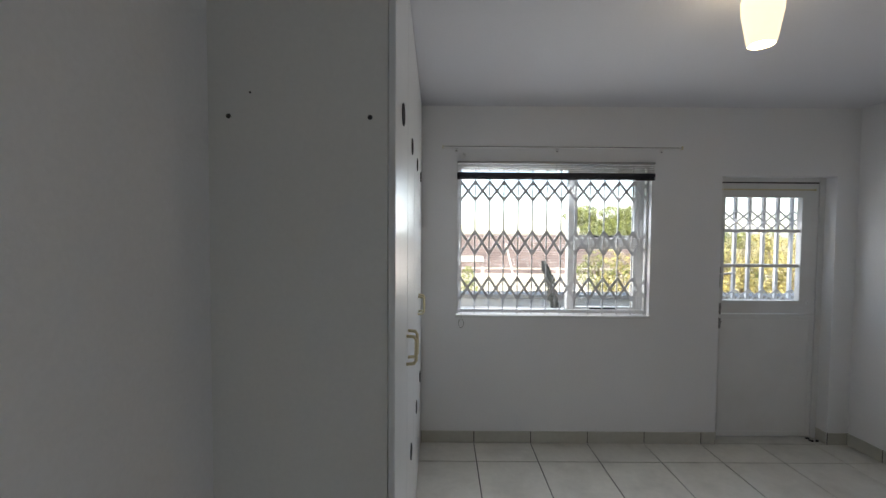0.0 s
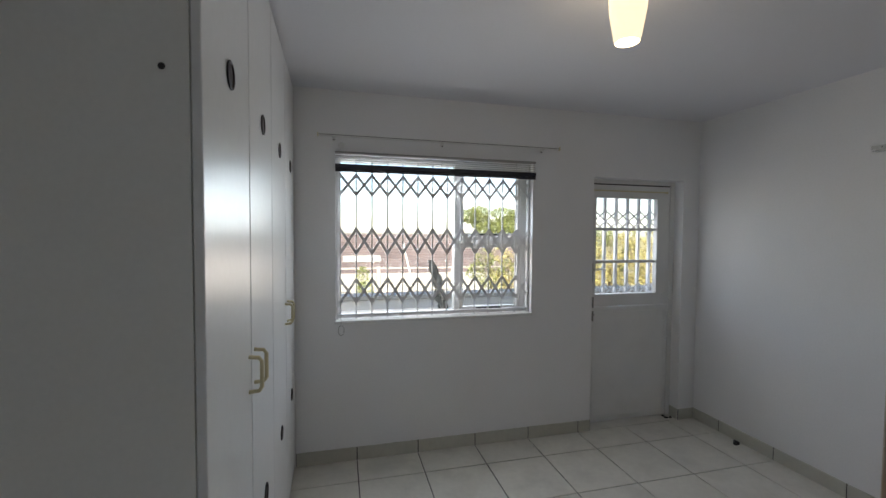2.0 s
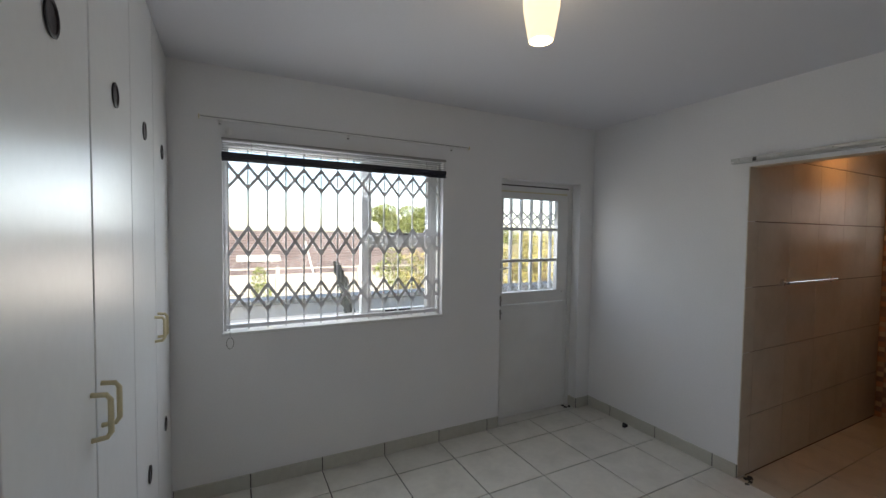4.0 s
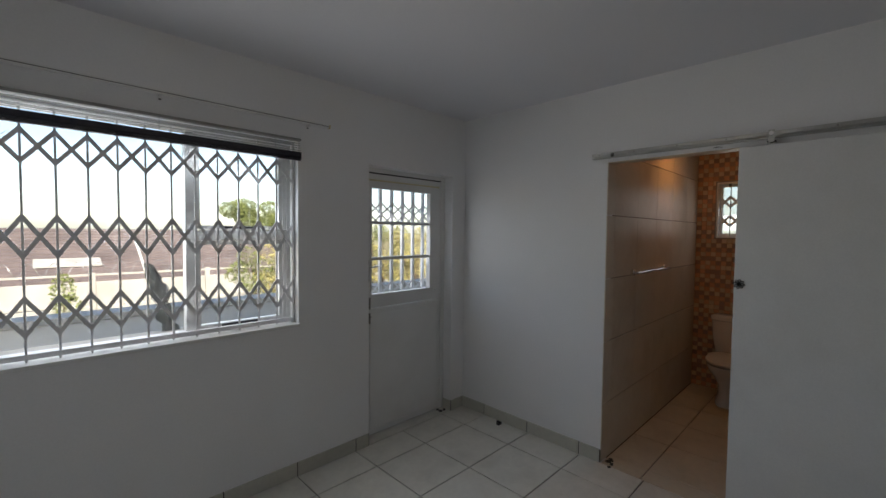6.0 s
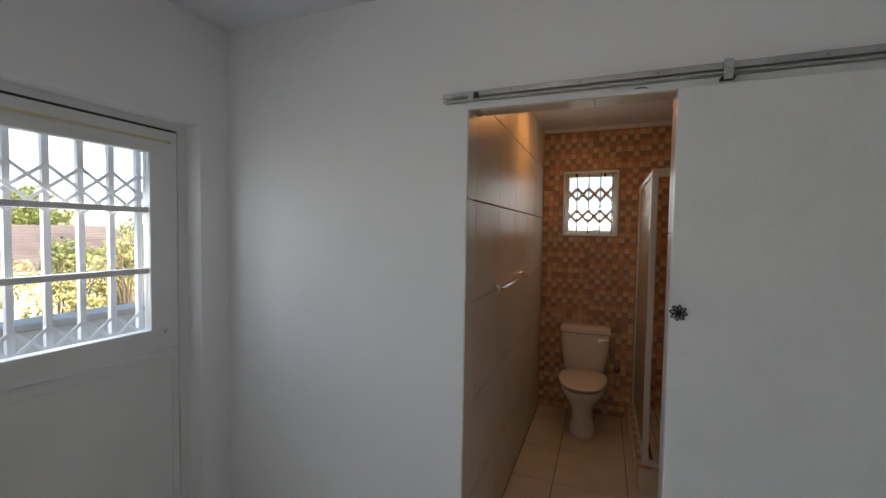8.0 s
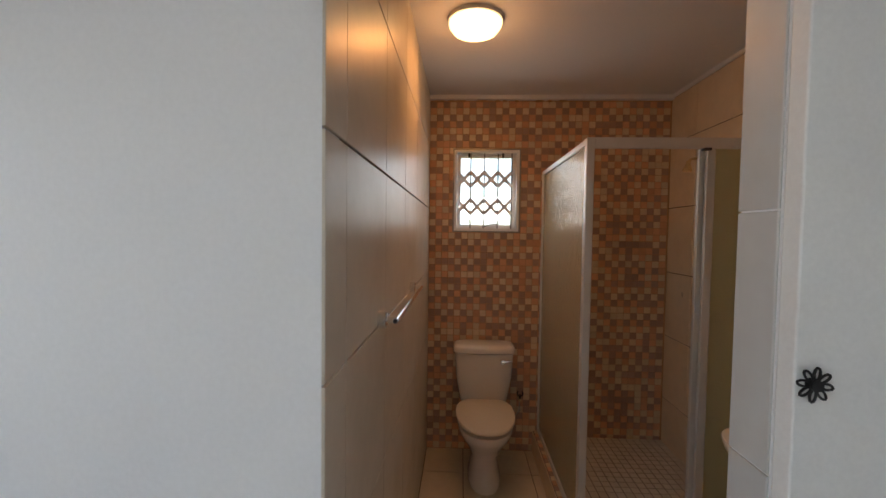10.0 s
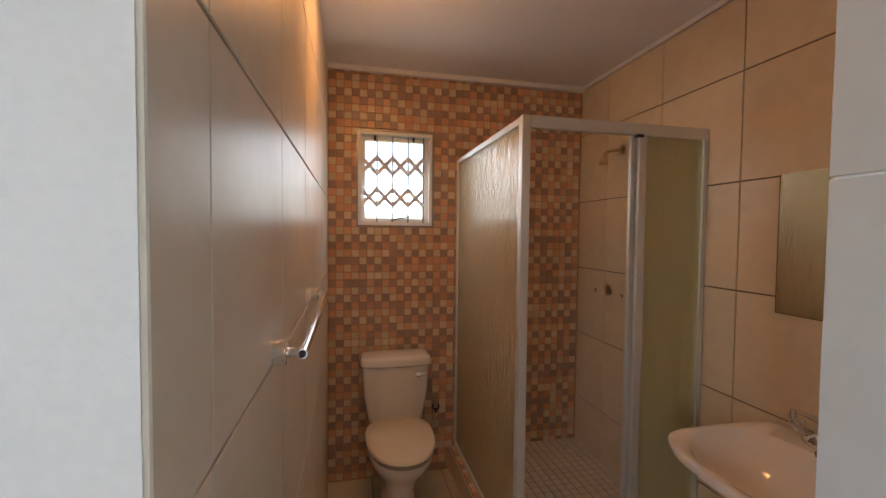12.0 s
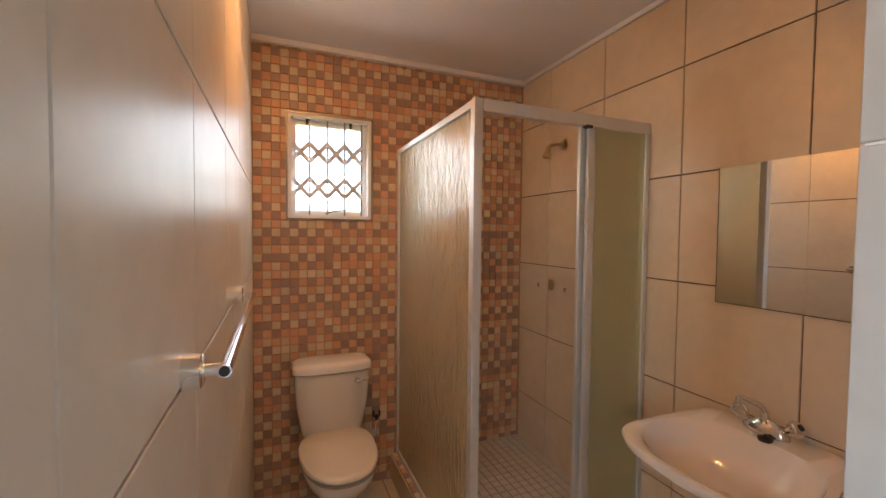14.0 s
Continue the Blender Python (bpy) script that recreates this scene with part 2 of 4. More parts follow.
def loft(rings, bm=None, cap0=True, cap1=True):
    bm = bm or bmesh.new()
    vs = [[bm.verts.new(p) for p in ring] for ring in rings]
    n = len(vs[0])
    for a, b in zip(vs, vs[1:]):
        for k in range(n):
            bm.faces.new((a[k], a[(k + 1) % n], b[(k + 1) % n], b[k]))
    if cap0:
        bm.faces.new(vs[0][::-1])
    if cap1:
        bm.faces.new(vs[-1])
    return bm


def part(name, bm, material, parent=None, label="", smooth=False):
    me = bpy.data.meshes.new(name)
    bmesh.ops.recalc_face_normals(bm, faces=bm.faces[:])
    if smooth:
        for f in bm.faces:
            f.smooth = True
    bm.to_mesh(me)
    bm.free()
    for m in material if isinstance(material, list) else [material]:
        me.materials.append(m)
    if smooth:
        me.set_sharp_from_angle(angle=radians(50))
    ob = new(name, me)
    if parent:
        ob.parent = parent
    if label:
        tagged(ob, label)
    return ob


def thing(name, label, category, group="", kind="", at=None):
    ob = new(name)
    ob.empty_display_size = 0.05
    if at is not None:
        ob.matrix_world = at
    return tagged(ob, label, category, group, kind)


def setting(name, bm, material, label="", category=""):
    return tagged(part(name, bm, material), label, category, "", "structure")


# ---- the large structure ----
# BACK is kept short so the unseen south wall bounces more light
CEIL, LEFT, BACK = 2.615, -3.85, -3.85
LY, RY, MX, BCEIL, WT = -1.32, -2.99, 2.245, 2.53, 0.105
T = 0.006
WX0, WX1, WZ0, WZ1 = -3.09, -1.593, 1.005, 2.18
DX0, DX1, DZ1 = -1.05, -0.165, 2.10
OY, OZ = -2.07, 2.10
bm = bmesh.new()
for x0, x1, z0, z1 in ((LEFT - 0.2, WX0, -0.2, CEIL + 0.1), (WX0, WX1, -0.2, WZ0), (WX0, WX1, WZ1, CEIL + 0.1), (WX1, DX0, -0.2, CEIL + 0.1), (DX0, DX1, DZ1, CEIL + 0.1), (DX0, DX1, -0.2, -0.01), (DX1, 0.0, -0.2, CEIL + 0.1)):
    box(x0, x1, 0, 0.22, z0, z1, bm=bm)
setting("wall_north", bm, M_WALL, "white painted plaster wall with a window and a stable door", "wall")
bm = bmesh.new()
for y0, y1, z0, z1 in ((LY + T, 0.22, -0.2, CEIL + 0.1), (OY, LY + T, OZ, CEIL + 0.1), (BACK, OY, -0.2, CEIL + 0.1), (OY, LY + T, -0.2, -0.01)):
    box(0, WT - T, y0, y1, z0, z1, bm=bm)
setting("wall_east", bm, M_WALL, "white painted plaster wall with the bathroom doorway", "wall")
setting("wall_west", box(LEFT - 0.2, LEFT, BACK - 0.2, 0, -0.2, CEIL + 0.1), M_WALL, "plain white painted plaster wall beside the cupboard", "wall")
# south wall is never in view; its distance is chosen for bounce light
setting("wall_south", box(LEFT, WT, BACK - 0.2, BACK, -0.2, CEIL + 0.1), M_WALL, "plain white painted plaster wall", "wall")
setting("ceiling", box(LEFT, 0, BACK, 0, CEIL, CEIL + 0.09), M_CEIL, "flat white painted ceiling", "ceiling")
setting("bath_wall_west", box(WT - T, MX + 0.25, LY + T, LY + 0.15, -0.2, BCEIL + 0.1), M_BGROUT, "bathroom wall carrying large beige tiles", "wall")
setting("bath_wall_east", box(WT, MX + 0.25, RY - 0.2, RY - T, -0.2, BCEIL + 0.1), M_BGROUT, "bathroom wall carrying large beige tiles", "wall")
BY0, BY1, BZ0, BZ1 = -1.955, -1.495, 1.582, 2.155
bm = bmesh.new()
for y0, y1, z0, z1 in ((RY - T, BY0, -0.2, BCEIL + 0.1), (BY0, BY1, -0.2, BZ0), (BY0, BY1, BZ1, BCEIL + 0.1), (BY1, LY + T, -0.2, BCEIL + 0.1)):
    box(MX + T, MX + 0.2, y0, y1, z0, z1, bm=bm)
mosaic_wall = setting("bath_wall_north", bm, M_MGROUT, "bathroom wall covered in orange, brown and cream mosaic tiles", "wall")
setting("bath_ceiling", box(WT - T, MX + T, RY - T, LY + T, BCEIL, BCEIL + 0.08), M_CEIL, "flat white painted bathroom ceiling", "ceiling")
bm = bmesh.new()
C = 0.035
box(MX - C, MX + T, RY, LY, BCEIL - 0.03, BCEIL - 0.001, bm=bm)
box(WT, MX - C, RY, RY + 0.014, BCEIL - 0.022, BCEIL - 0.001, bm=bm)
setting("cornice_trim", bm, M_CEIL, "narrow white cornice trim of the bathroom ceiling", "trim")
floor = setting("floor", box(LEFT, 0.0, BACK, 0, -0.2, -0.007), M_GROUT, "pale beige ceramic tiled floor with dark grout", "floor")
bm = box(0.0, MX + T, RY, LY, -0.2, -0.007)
bath_floor = setting("bath_floor", bm, M_BGROUT, "beige ceramic tiled bathroom floor", "floor")
setting("door_threshold", box(DX0, DX1, 0.0, 0.22, -0.008, 0.004), M_FLOOR, "tiled doorway threshold", "floor")
# outer shell over the rooms
setting("roof_slab", box(LEFT - 0.3, MX + 0.5, BACK - 0.4, 0.45, CEIL + 0.11, CEIL + 0.25), M_CONC, "plain roof slab over the rooms", "roof")

# ---- window of the room ----


def bar(bm, p, q, w, d):
    """A flat strip in an upright plane across y, w wide and d deep, from p to q (x, y, z)."""
    p, q = Vector(p), Vector(q)
    n = Vector((0, 1, 0)).cross((q - p).normalized()) * (w / 2)
    k = Vector((0, d / 2, 0))
    v = [bm.verts.new(a + s * n + u * k) for a in (p, q) for s, u in ((-1, -1), (1, -1), (1, 1), (-1, 1))]
    for f in ((0, 1, 2, 3), (7, 6, 5, 4), (0, 4, 5, 1), (1, 5, 6, 2), (2, 6, 7, 3), (3, 7, 4, 0)):
        bm.faces.new([v[i] for i in f])
    return bm


def framing(bm, x0, x1, z0, z1, w, y0, y1):
    """Four butted members round a rectangle, w wide inwards."""
    box(x0, x1, y0, y1, z1 - w, z1, bm=bm)
    box(x0, x1, y0, y1, z0, z0 + w, bm=bm)
    box(x0, x0 + w, y0, y1, z0 + w, z1 - w, bm=bm)
    box(x1 - w, x1, y0, y1, z0 + w, z1 - w, bm=bm)
    return bm


win = thing("window_1", "white painted window with one fixed pane and two casements", "window", kind="structure")
FY = 0.11
part("window_frame", framing(bmesh.new(), WX0, WX1, WZ0, WZ1, 0.028, FY, FY + 0.06), M_WOODW, win)
part("mullion", box(-2.20, -2.148, FY - 0.004, FY + 0.058, WZ0 + 0.028, WZ1 - 0.028, 0.004), M_WOODW, win)
part("transom", box(-2.148, WX1 - 0.028, FY - 0.004, FY + 0.058, 1.548, 1.612, 0.004), M_WOODW, win)
part("side_post", box(WX1 - 0.0545, WX1 - 0.0282, FY + 0.002, FY + 0.056, WZ0 + 0.028, 1.5475), M_WOODW, win)
part("side_post", box(WX1 - 0.0545, WX1 - 0.0282, FY + 0.002, FY + 0.056, 1.6125, WZ1 - 0.0285), M_WOODW, win)
for z0, z1 in ((1.614, WZ1 - 0.03), (WZ0 + 0.03, 1.546)):
    cs = part("casement", framing(bmesh.new(), -2.146, WX1 - 0.055, z0, z1, 0.022, FY + 0.006, FY + 0.046), M_WOODW, win)
    part("pane", box(-2.124, WX1 - 0.077, FY + 0.024, FY + 0.028, z0 + 0.022, z1 - 0.022), M_PANE, cs).visible_shadow = False
    part("casement_stay", box(-2.02, -1.80, FY - 0.015, FY - 0.002, z0 + 0.006, z0 + 0.02, 0.003), M_DARK, cs, "dark metal casement stay")
part("pane", box(WX0 + 0.028, -2.20, FY + 0.026, FY + 0.03, WZ0 + 0.028, WZ1 - 0.028), M_PANE, win).visible_shadow = False
part("window_sill", box(WX0 - 0.01, WX1 + 0.01, -0.008, FY - 0.006, WZ0 - 0.016, WZ0 + 0.004, 0.003), M_WOODW, win, "white painted window sill")
part("outer_sill", box(WX0 - 0.05, WX1 + 0.05, FY + 0.062, 0.34, WZ0 - 0.03, WZ0 + 0.012, 0.006), M_CONC, win, "pale concrete outer sill")


def scissor_guard(name, x0, pitch, count, y, z0, z1, bands, label, strip, rod, parent_kind, ends=(0, 0), knob=True):
    g = thing(name, label, "burglar guard")
    xs = [x0 + pitch * i for i in range(count)]
    for x in xs:
        part("upright", box(x - rod / 2, x + rod / 2, y - rod / 2, y + rod / 2, z0, z1), M_GUARD, g)
    for b0, b1 in bands:
        for i in range(-ends[0], count - 1 + ends[1]):
            xa, xb = x0 + pitch * i, x0 + pitch * (i + 1)
            for k, (p, q) in enumerate((((xa, b0), (xb, b1)), ((xa, b1), (xb, b0)))):
                yy = y - rod / 2 - 0.002 - 0.003 * k
                part("lattice_strip", bar(bmesh.new(), (p[0], yy, p[1]), (q[0], yy, q[1]), strip, 0.003), M_GUARD, g)
        if knob:
            for x in xs:
                for zz, s in ((b0, -1), (b1, 1)):
                    bm = bmesh.new()
                    yy = y - rod / 2 - 0.007
                    v = [bm.verts.new((x + dx, yy + dy, zz + dz)) for dy in (0, 0.002) for dx, dz in ((-0.02, -s * 0.012), (0.02, -s * 0.012), (0, s * 0.016))]
                    for f in ((0, 1, 2), (5, 4, 3), (0, 3, 4, 1), (1, 4, 5, 2), (2, 5, 3, 0)):
                        bm.faces.new([v[j] for j in f])
                    part("joint_plate", bm, M_GUARD, g)
    return g


g = scissor_guard("burglar_guard", -3.06, 0.1125, 13, 0.06, WZ0 + 0.004, WZ1, ((1.13, 1.295), (1.485, 1.66), (1.905, 2.045)), "white painted expanding scissor burglar guard inside the window", 0.018, 0.009, "window", (0, 1))
for z in (WZ0 + 0.03, WZ1 - 0.012):
    part("rail", box(WX0 + 0.002, WX1 - 0.002, 0.05, 0.07, z - 0.011, z + 0.011, 0.002), M_GUARD, g)
for x in (WX0 + 0.01, WX1 - 0.012):
    part("side_channel", box(x - 0.008, x + 0.008, 0.046, 0.074, WZ0 + 0.005, WZ1 - 0.002), M_GUARD, g)

bl_ = thing("venetian_blind", "raised white venetian blind with dark bottom rail", "blind")
part("head_rail", box(WX0 - 0.002, WX1 + 0.006, -0.034, -0.003, 2.176, 2.192, 0.002), M_SLAT, bl_)
for i in range(4):
    z = 2.162 - i * 0.0145
    part("slat", box(WX0, WX1 + 0.004, -0.028, -0.012, z, z + 0.0014), M_SLAT, bl_)
part("bottom_rail", box(WX0 - 0.002, WX1 + 0.008, -0.036, -0.004, 2.076, 2.108, 0.004), M_NAVY, bl_, "dark navy bottom rail and stacked slats")
for k in range(4):
    z = 2.0715 - k * 0.0052
    part("stacked_slat", box(WX0 - 0.001, WX1 + 0.007, -0.034, -0.006, z, z + 0.0036, 0.001, 1), M_NAVY, bl_)
for x in (WX0 + 0.16, -2.34, WX1 - 0.16):
    part("ladder_cord", box(x - 0.0012, x + 0.0012, -0.0365, -0.0345, 2.106, 2.178), M_SLAT, bl_)
bm = tube([(WX0 + 0.03, -0.004, 2.05), (WX0 + 0.034, -0.01, 1.6), (WX0 + 0.036, -0.012, 0.985)], 0.0012, 5)
tube([(WX0 + 0.036 + 0.02 * math.sin(a), -0.012, 0.945 + 0.022 * math.cos(a) * 1.6) for a in [0.2 + 5.9 * k / 14 for k in range(15)]], 0.0022, 6, bm=bm)
part("pull_cord", bm, M_SLAT, bl_, "grey pull cord with a loop")

rod = thing("curtain_rail", "slim white curtain rail above the window", "curtain rail")
part("rail", box(-3.2, -1.415, -0.080, -0.062, 2.282, 2.300, 0.003), M_WOODW, rod)
# no real recess: a thin dark strip paints the groove's shade
part("groove", box(-3.195, -1.42, -0.0806, -0.0802, 2.2895, 2.2925), M_GROUT, rod, "dark strip painting the shade of the runner groove")
part("end_cap", box(-1.415, -1.408, -0.084, -0.058, 2.279, 2.303, 0.002), M_CREAM, rod)
for x in (-3.1, -2.33, -1.53):
    bm = box(x - 0.008, x + 0.008, -0.062, 0.0, 2.284, 2.294, 0.002)
    box(x - 0.012, x + 0.012, -0.005, 0.0, 2.268, 2.312, 0.002, bm=bm)
    part("bracket", bm, M_WOODW, rod)
    part("screw", box(x - 0.005, x + 0.005, -0.008, -0.004, 2.27, 2.276), M_DARK, rod)
part("end_cap", box(-3.206, -3.2, -0.082, -0.058, 2.278, 2.302, 0.002), M_CREAM, rod)
bm = lathe([(0.0, 0.0), (0.022, 0.002), (0.024, 0.012), (0.0, 0.02)], 16, m=pose(-3.05, 0, 2.235, 90))
tagged(part("wall_plug", bm, M_WOODW, smooth=True), "round off-white plaster patch on the wall above the window", "wall plug")

# ---- stable door ----
fr = thing("door_frame", "white painted timber door frame", "door frame", kind="structure")
part("jamb", box(DX1 - 0.045, DX1, 0.095, 0.17, 0.005, DZ1), M_WOODW, fr)
part("jamb", box(DX0, DX0 + 0.018, 0.095, 0.17, 0.005, DZ1), M_WOODW, fr)
part("head", box(DX0 + 0.018, DX1 - 0.045, 0.098, 0.17, 2.066, DZ1), M_WOODW, fr)
# black filler paints the shade of the gap above the leaf
part("gap_shade", box(DX0 + 0.018, DX1 - 0.045, 0.103, 0.14, 2.0555, 2.0658), M_DARK, fr, "black strip painting the shade in the gap over the door")
# stop added behind the gap to keep outdoor light from leaking through
part("stop", box(DX0 + 0.018, DX1 - 0.045, 0.145, 0.17, 2.03, 2.066), M_WOODW, fr)
door = thing("door_1", "closed white painted stable door with barred glazed upper half", "door", kind="structure")
lx0, lx1, ly = DX0 + 0.021, DX1 - 0.048, 0.10
up = bmesh.new()
for a in ((lx0, -0.955, 1.018, 2.055), (-0.345, lx1, 1.018, 2.055), (-0.955, -0.345, 1.018, 1.122), (-0.955, -0.345, 1.945, 2.055)):
    box(a[0], a[1], ly, ly + 0.042, a[2], a[3], bm=up)
ul = part("upper_leaf", up, M_WOODW, door)
for z in (1.40, 1.68):
    part("glazing_bar", box(-0.957, -0.343, ly + 0.006, ly + 0.036, z - 0.013, z + 0.013, 0.004), M_WOODW, ul)
for z0, z1 in ((1.122, 1.387), (1.413, 1.667), (1.693, 1.945)):
    part("pane", box(-0.955, -0.345, ly + 0.019, ly + 0.023, z0, z1), M_PANE, ul).visible_shadow = False
part("glazing_bead", framing(bmesh.new(), -0.967, -0.333, 1.110, 1.957, 0.011, ly - 0.005, ly - 0.0005), M_WOODW, ul)
ll = part("lower_leaf", box(lx0, lx1, ly, ly + 0.042, 0.012, 1.012, 0.003), M_WOODW, door)
part("panel_bead", framing(bmesh.new(), lx0 + 0.055, lx1 - 0.03, 0.05, 0.965, 0.006, ly - 0.0035, ly - 0.0005), M_WOODW, ll)
part("weather_bar", box(lx0 + 0.004, lx1 - 0.03, ly - 0.006, ly - 0.0005, 0.978, 1.006, 0.002), M_WOODW, ll)
# plate and bolts get their shadow from the dark metal colour
bm = box(-1.008, -0.978, ly - 0.007, ly - 0.0005, 1.225, 1.39, 0.003)
hp = part("handle_plate", bm, M_STEEL, ul, "steel handle plate coloured dark for the shadow on it")
part("lever", tube([(-0.994, ly - 0.006, 1.335), (-0.994, ly - 0.045, 1.335), (-0.985, ly - 0.05, 1.336), (-0.93, ly - 0.05, 1.343), (-0.89, ly - 0.046, 1.344)], [0.009, 0.008, 0.008, 0.007, 0.005], 10), M_CHROME, ul, "chrome lever handle", True)
part("keyhole", box(-0.997, -0.990, ly - 0.009, ly - 0.0072, 1.255, 1.275), M_DARK, ul)
for z, nm in ((1.06, "tower_bolt"), (0.945, "hasp")):
    bm = box(-0.992, -0.965, ly - 0.005, ly - 0.0005, z - 0.045, z + 0.04, 0.002)
    tube([(-0.979, ly - 0.012, z - 0.05), (-0.979, ly - 0.012, z + 0.035)], 0.006, 8, bm=bm)
    tube([(-0.979, ly - 0.012, z), (-0.985, ly - 0.03, z + 0.004)], 0.005, 8, bm=bm)
    part(nm, bm, M_STEEL, ul if z > 1.01 else ll, "galvanised bolt coloured dark for the shadow on it")
part("hook", tube([(-1.022, ly - 0.003, 0.935), (-1.01, ly - 0.025, 0.925), (-0.99, ly - 0.03, 0.935), (-0.972, ly - 0.02, 0.955)], 0.004, 8), M_STEEL, ll)
part("curtain_wire", box(-0.975, -0.262, ly - 0.012, ly - 0.004, 2.0, 2.01, 0.002), M_CREAM, ul, "thin beige curtain wire")
for x in (-0.99, -0.25):
    part("wire_hook", box(x - 0.008, x + 0.008, ly - 0.012, ly - 0.0005, 1.997, 2.013, 0.003), M_CREAM, ul)
part("stop_knob", lathe([(0.0, 0), (0.011, 0.001), (0.009, 0.012), (0.0, 0.016)], 12, m=pose(-0.275, ly, 1.105, 90)), M_WOODW, ul, smooth=True)
for z in (0.2, 0.8, 1.25, 1.85):
    part("hinge", tube([(lx1 + 0.001, ly - 0.004, z - 0.045), (lx1 + 0.001, ly - 0.004, z + 0.045)], 0.006, 8), M_WOODW, fr)
g2 = scissor_guard("security_gate", -0.895, 0.117, 7, 0.235, 0.03, 2.04, ((1.09, 1.195), (1.655, 1.75), (1.75, 1.845)), "closed white painted expanding security gate outside the door", 0.014, 0.023, "door", (1, 0), False)
part("top_track", box(DX0, DX1, 0.222, 0.25, 2.04, 2.075), M_GUARD, g2)
part("bottom_track", box(DX0, DX1, 0.222, 0.25, 0.005, 0.03), M_GUARD, g2)

# ---- built-in cupboards ----
CUP = pose(-3.334, -2.018, 0, 0, 0, 0.85)


def cupboard_pair(y0, y1, label):
    u = thing("built_in_cupboard", label, "cupboard", "wall of cupboards", at=CUP @ pose(0, y0, 0))
    w = y1 - y0
    depth = 0.485 if y0 < 0.5 else 0.47
    part("body", box(-depth - 0.04, -0.05, 0.0, w - 0.002, 0.0, CEIL - 0.002), M_CUPSIDE, u)
    mid = w / 2
    for k, (a, b) in enumerate(((0.004, mid - 0.006), (mid + 0.006, w - 0.004))):
        d = part("cupboard_door", box(-0.021, 0, a, b, 0.045, CEIL - 0.012, 0.003), M_CUP, u)
        for z in (2.038, 0.61):
            c = (a + b) / 2 + (0.01 if y0 or k else -0.004)
            bm = lathe([(0.0, 0.0005), (0.034, 0.0005), (0.036, 0.004), (0.030, 0.005), (0.029, 0.002), (0.0, 0.002)], 24, m=pose(0, c, z, 0, 90))
            v = part("vent", bm, M_VENT, d, "dark round vent")
            part("vent_rim", lathe([(0.0365, 0.0005), (0.0375, 0.0045), (0.0345, 0.0055), (0.0335, 0.0045)], 24, m=pose(0, c, z, 0, 90)), M_DARK, d, smooth=True)
        hy = b - 0.04 if k == 0 else a + 0.04
        pts = [(0.0, hy, 1.125), (0.03, hy, 1.128), (0.038, hy, 1.14), (0.038, hy, 1.222), (0.03, hy, 1.234), (0.0, hy, 1.237)]
        part("handle", tube(pts, 0.0065, 8), M_CREAM, d, "cream plastic D-shaped handle", True)
    part("end_stile", box(-0.05, -0.0222, 0.0, 0.018, 0.0, CEIL - 0.002), M_CUPSIDE, u)
    part("end_stile", box(-0.05, -0.0222, w - 0.02, w - 0.002, 0.0, CEIL - 0.002), M_CUPSIDE, u)
    part("plinth", box(-0.05, -0.0222, 0.018, w - 0.02, 0.0, 0.043), M_CUPSIDE, u)
    part("head_rail", box(-0.05, -0.0222, 0.018, w - 0.02, CEIL - 0.05, CEIL - 0.002), M_CUPSIDE, u)
    return u


u1 = cupboard_pair(0.0, 0.985, "tall white painted built-in cupboard with two closed doors")
u2 = cupboard_pair(0.985, 2.008, "tall white painted built-in cupboard beside the window wall")
for x, z, r in ((-0.40 - 0.06, 1.96, 0.007), (-0.071, 1.961, 0.007), (-0.40, 2.025, 0.003)):
    part("screw_plug", lathe([(0, 0.0003), (r, 0.0003), (r * 0.8, 0.003), (0, 0.0035)], 12, m=pose(x, 0, z, 90)), M_DARK, u1, "dark screw plug")

# ---- pendant ----
pd = thing("pendant_lamp", "lit opal glass tulip ceiling lamp", "lamp", at=pose(-2.0, -1.59, 0))
part("rose", lathe([(0.0, CEIL - 0.001), (0.05, CEIL - 0.001), (0.048, CEIL - 0.02), (0.02, CEIL - 0.03), (0.0, CEIL - 0.03)], 24), M_WOODW, pd, smooth=True)
sh = part("shade", lathe([(0.025, 2.59), (0.046, 2.58), (0.064, 2.56), (0.070, 2.53), (0.067, 2.48), (0.055, 2.41), (0.046, 2.362), (0.043, 2.362), (0.052, 2.41), (0.064, 2.48), (0.067, 2.53), (0.061, 2.557), (0.025, 2.586)], 32), M_SHADE, pd, "glowing opal glass shade", True)
sh.visible_shadow = False

# ---- sliding door ----
sl = thing("sliding_door", "white flush sliding door pushed open along the wall", "door")
part("door_leaf", box(-0.047, -0.010, -2.97, -2.062, 0.012, 2.090, 0.003), M_WOODW, sl)
fl = bmesh.new()
for k in range(8):
    a = k * math.pi / 4 + 0.15
    pts = []
    for s in range(13):
        q = s / 12 * 2 * math.pi
        rr, ww = 0.007 + 0.0098 * (1 - math.cos(q)), 0.0045 * math.sin(q)
        pts.append((-0.055, rr * math.cos(a) - ww * math.sin(a), rr * math.sin(a) + ww * math.cos(a)))
    tube(pts, 0.002, 6, bm=fl, caps=False)
tube([(-0.047, 0, 0), (-0.061, 0, 0)], 0.009, 12, bm=fl)
bmesh.ops.translate(fl, verts=fl.verts, vec=(0, -2.086, 1.343))
part("flower_handle", fl, M_IRON, sl, "black iron flower-shaped handle", True)
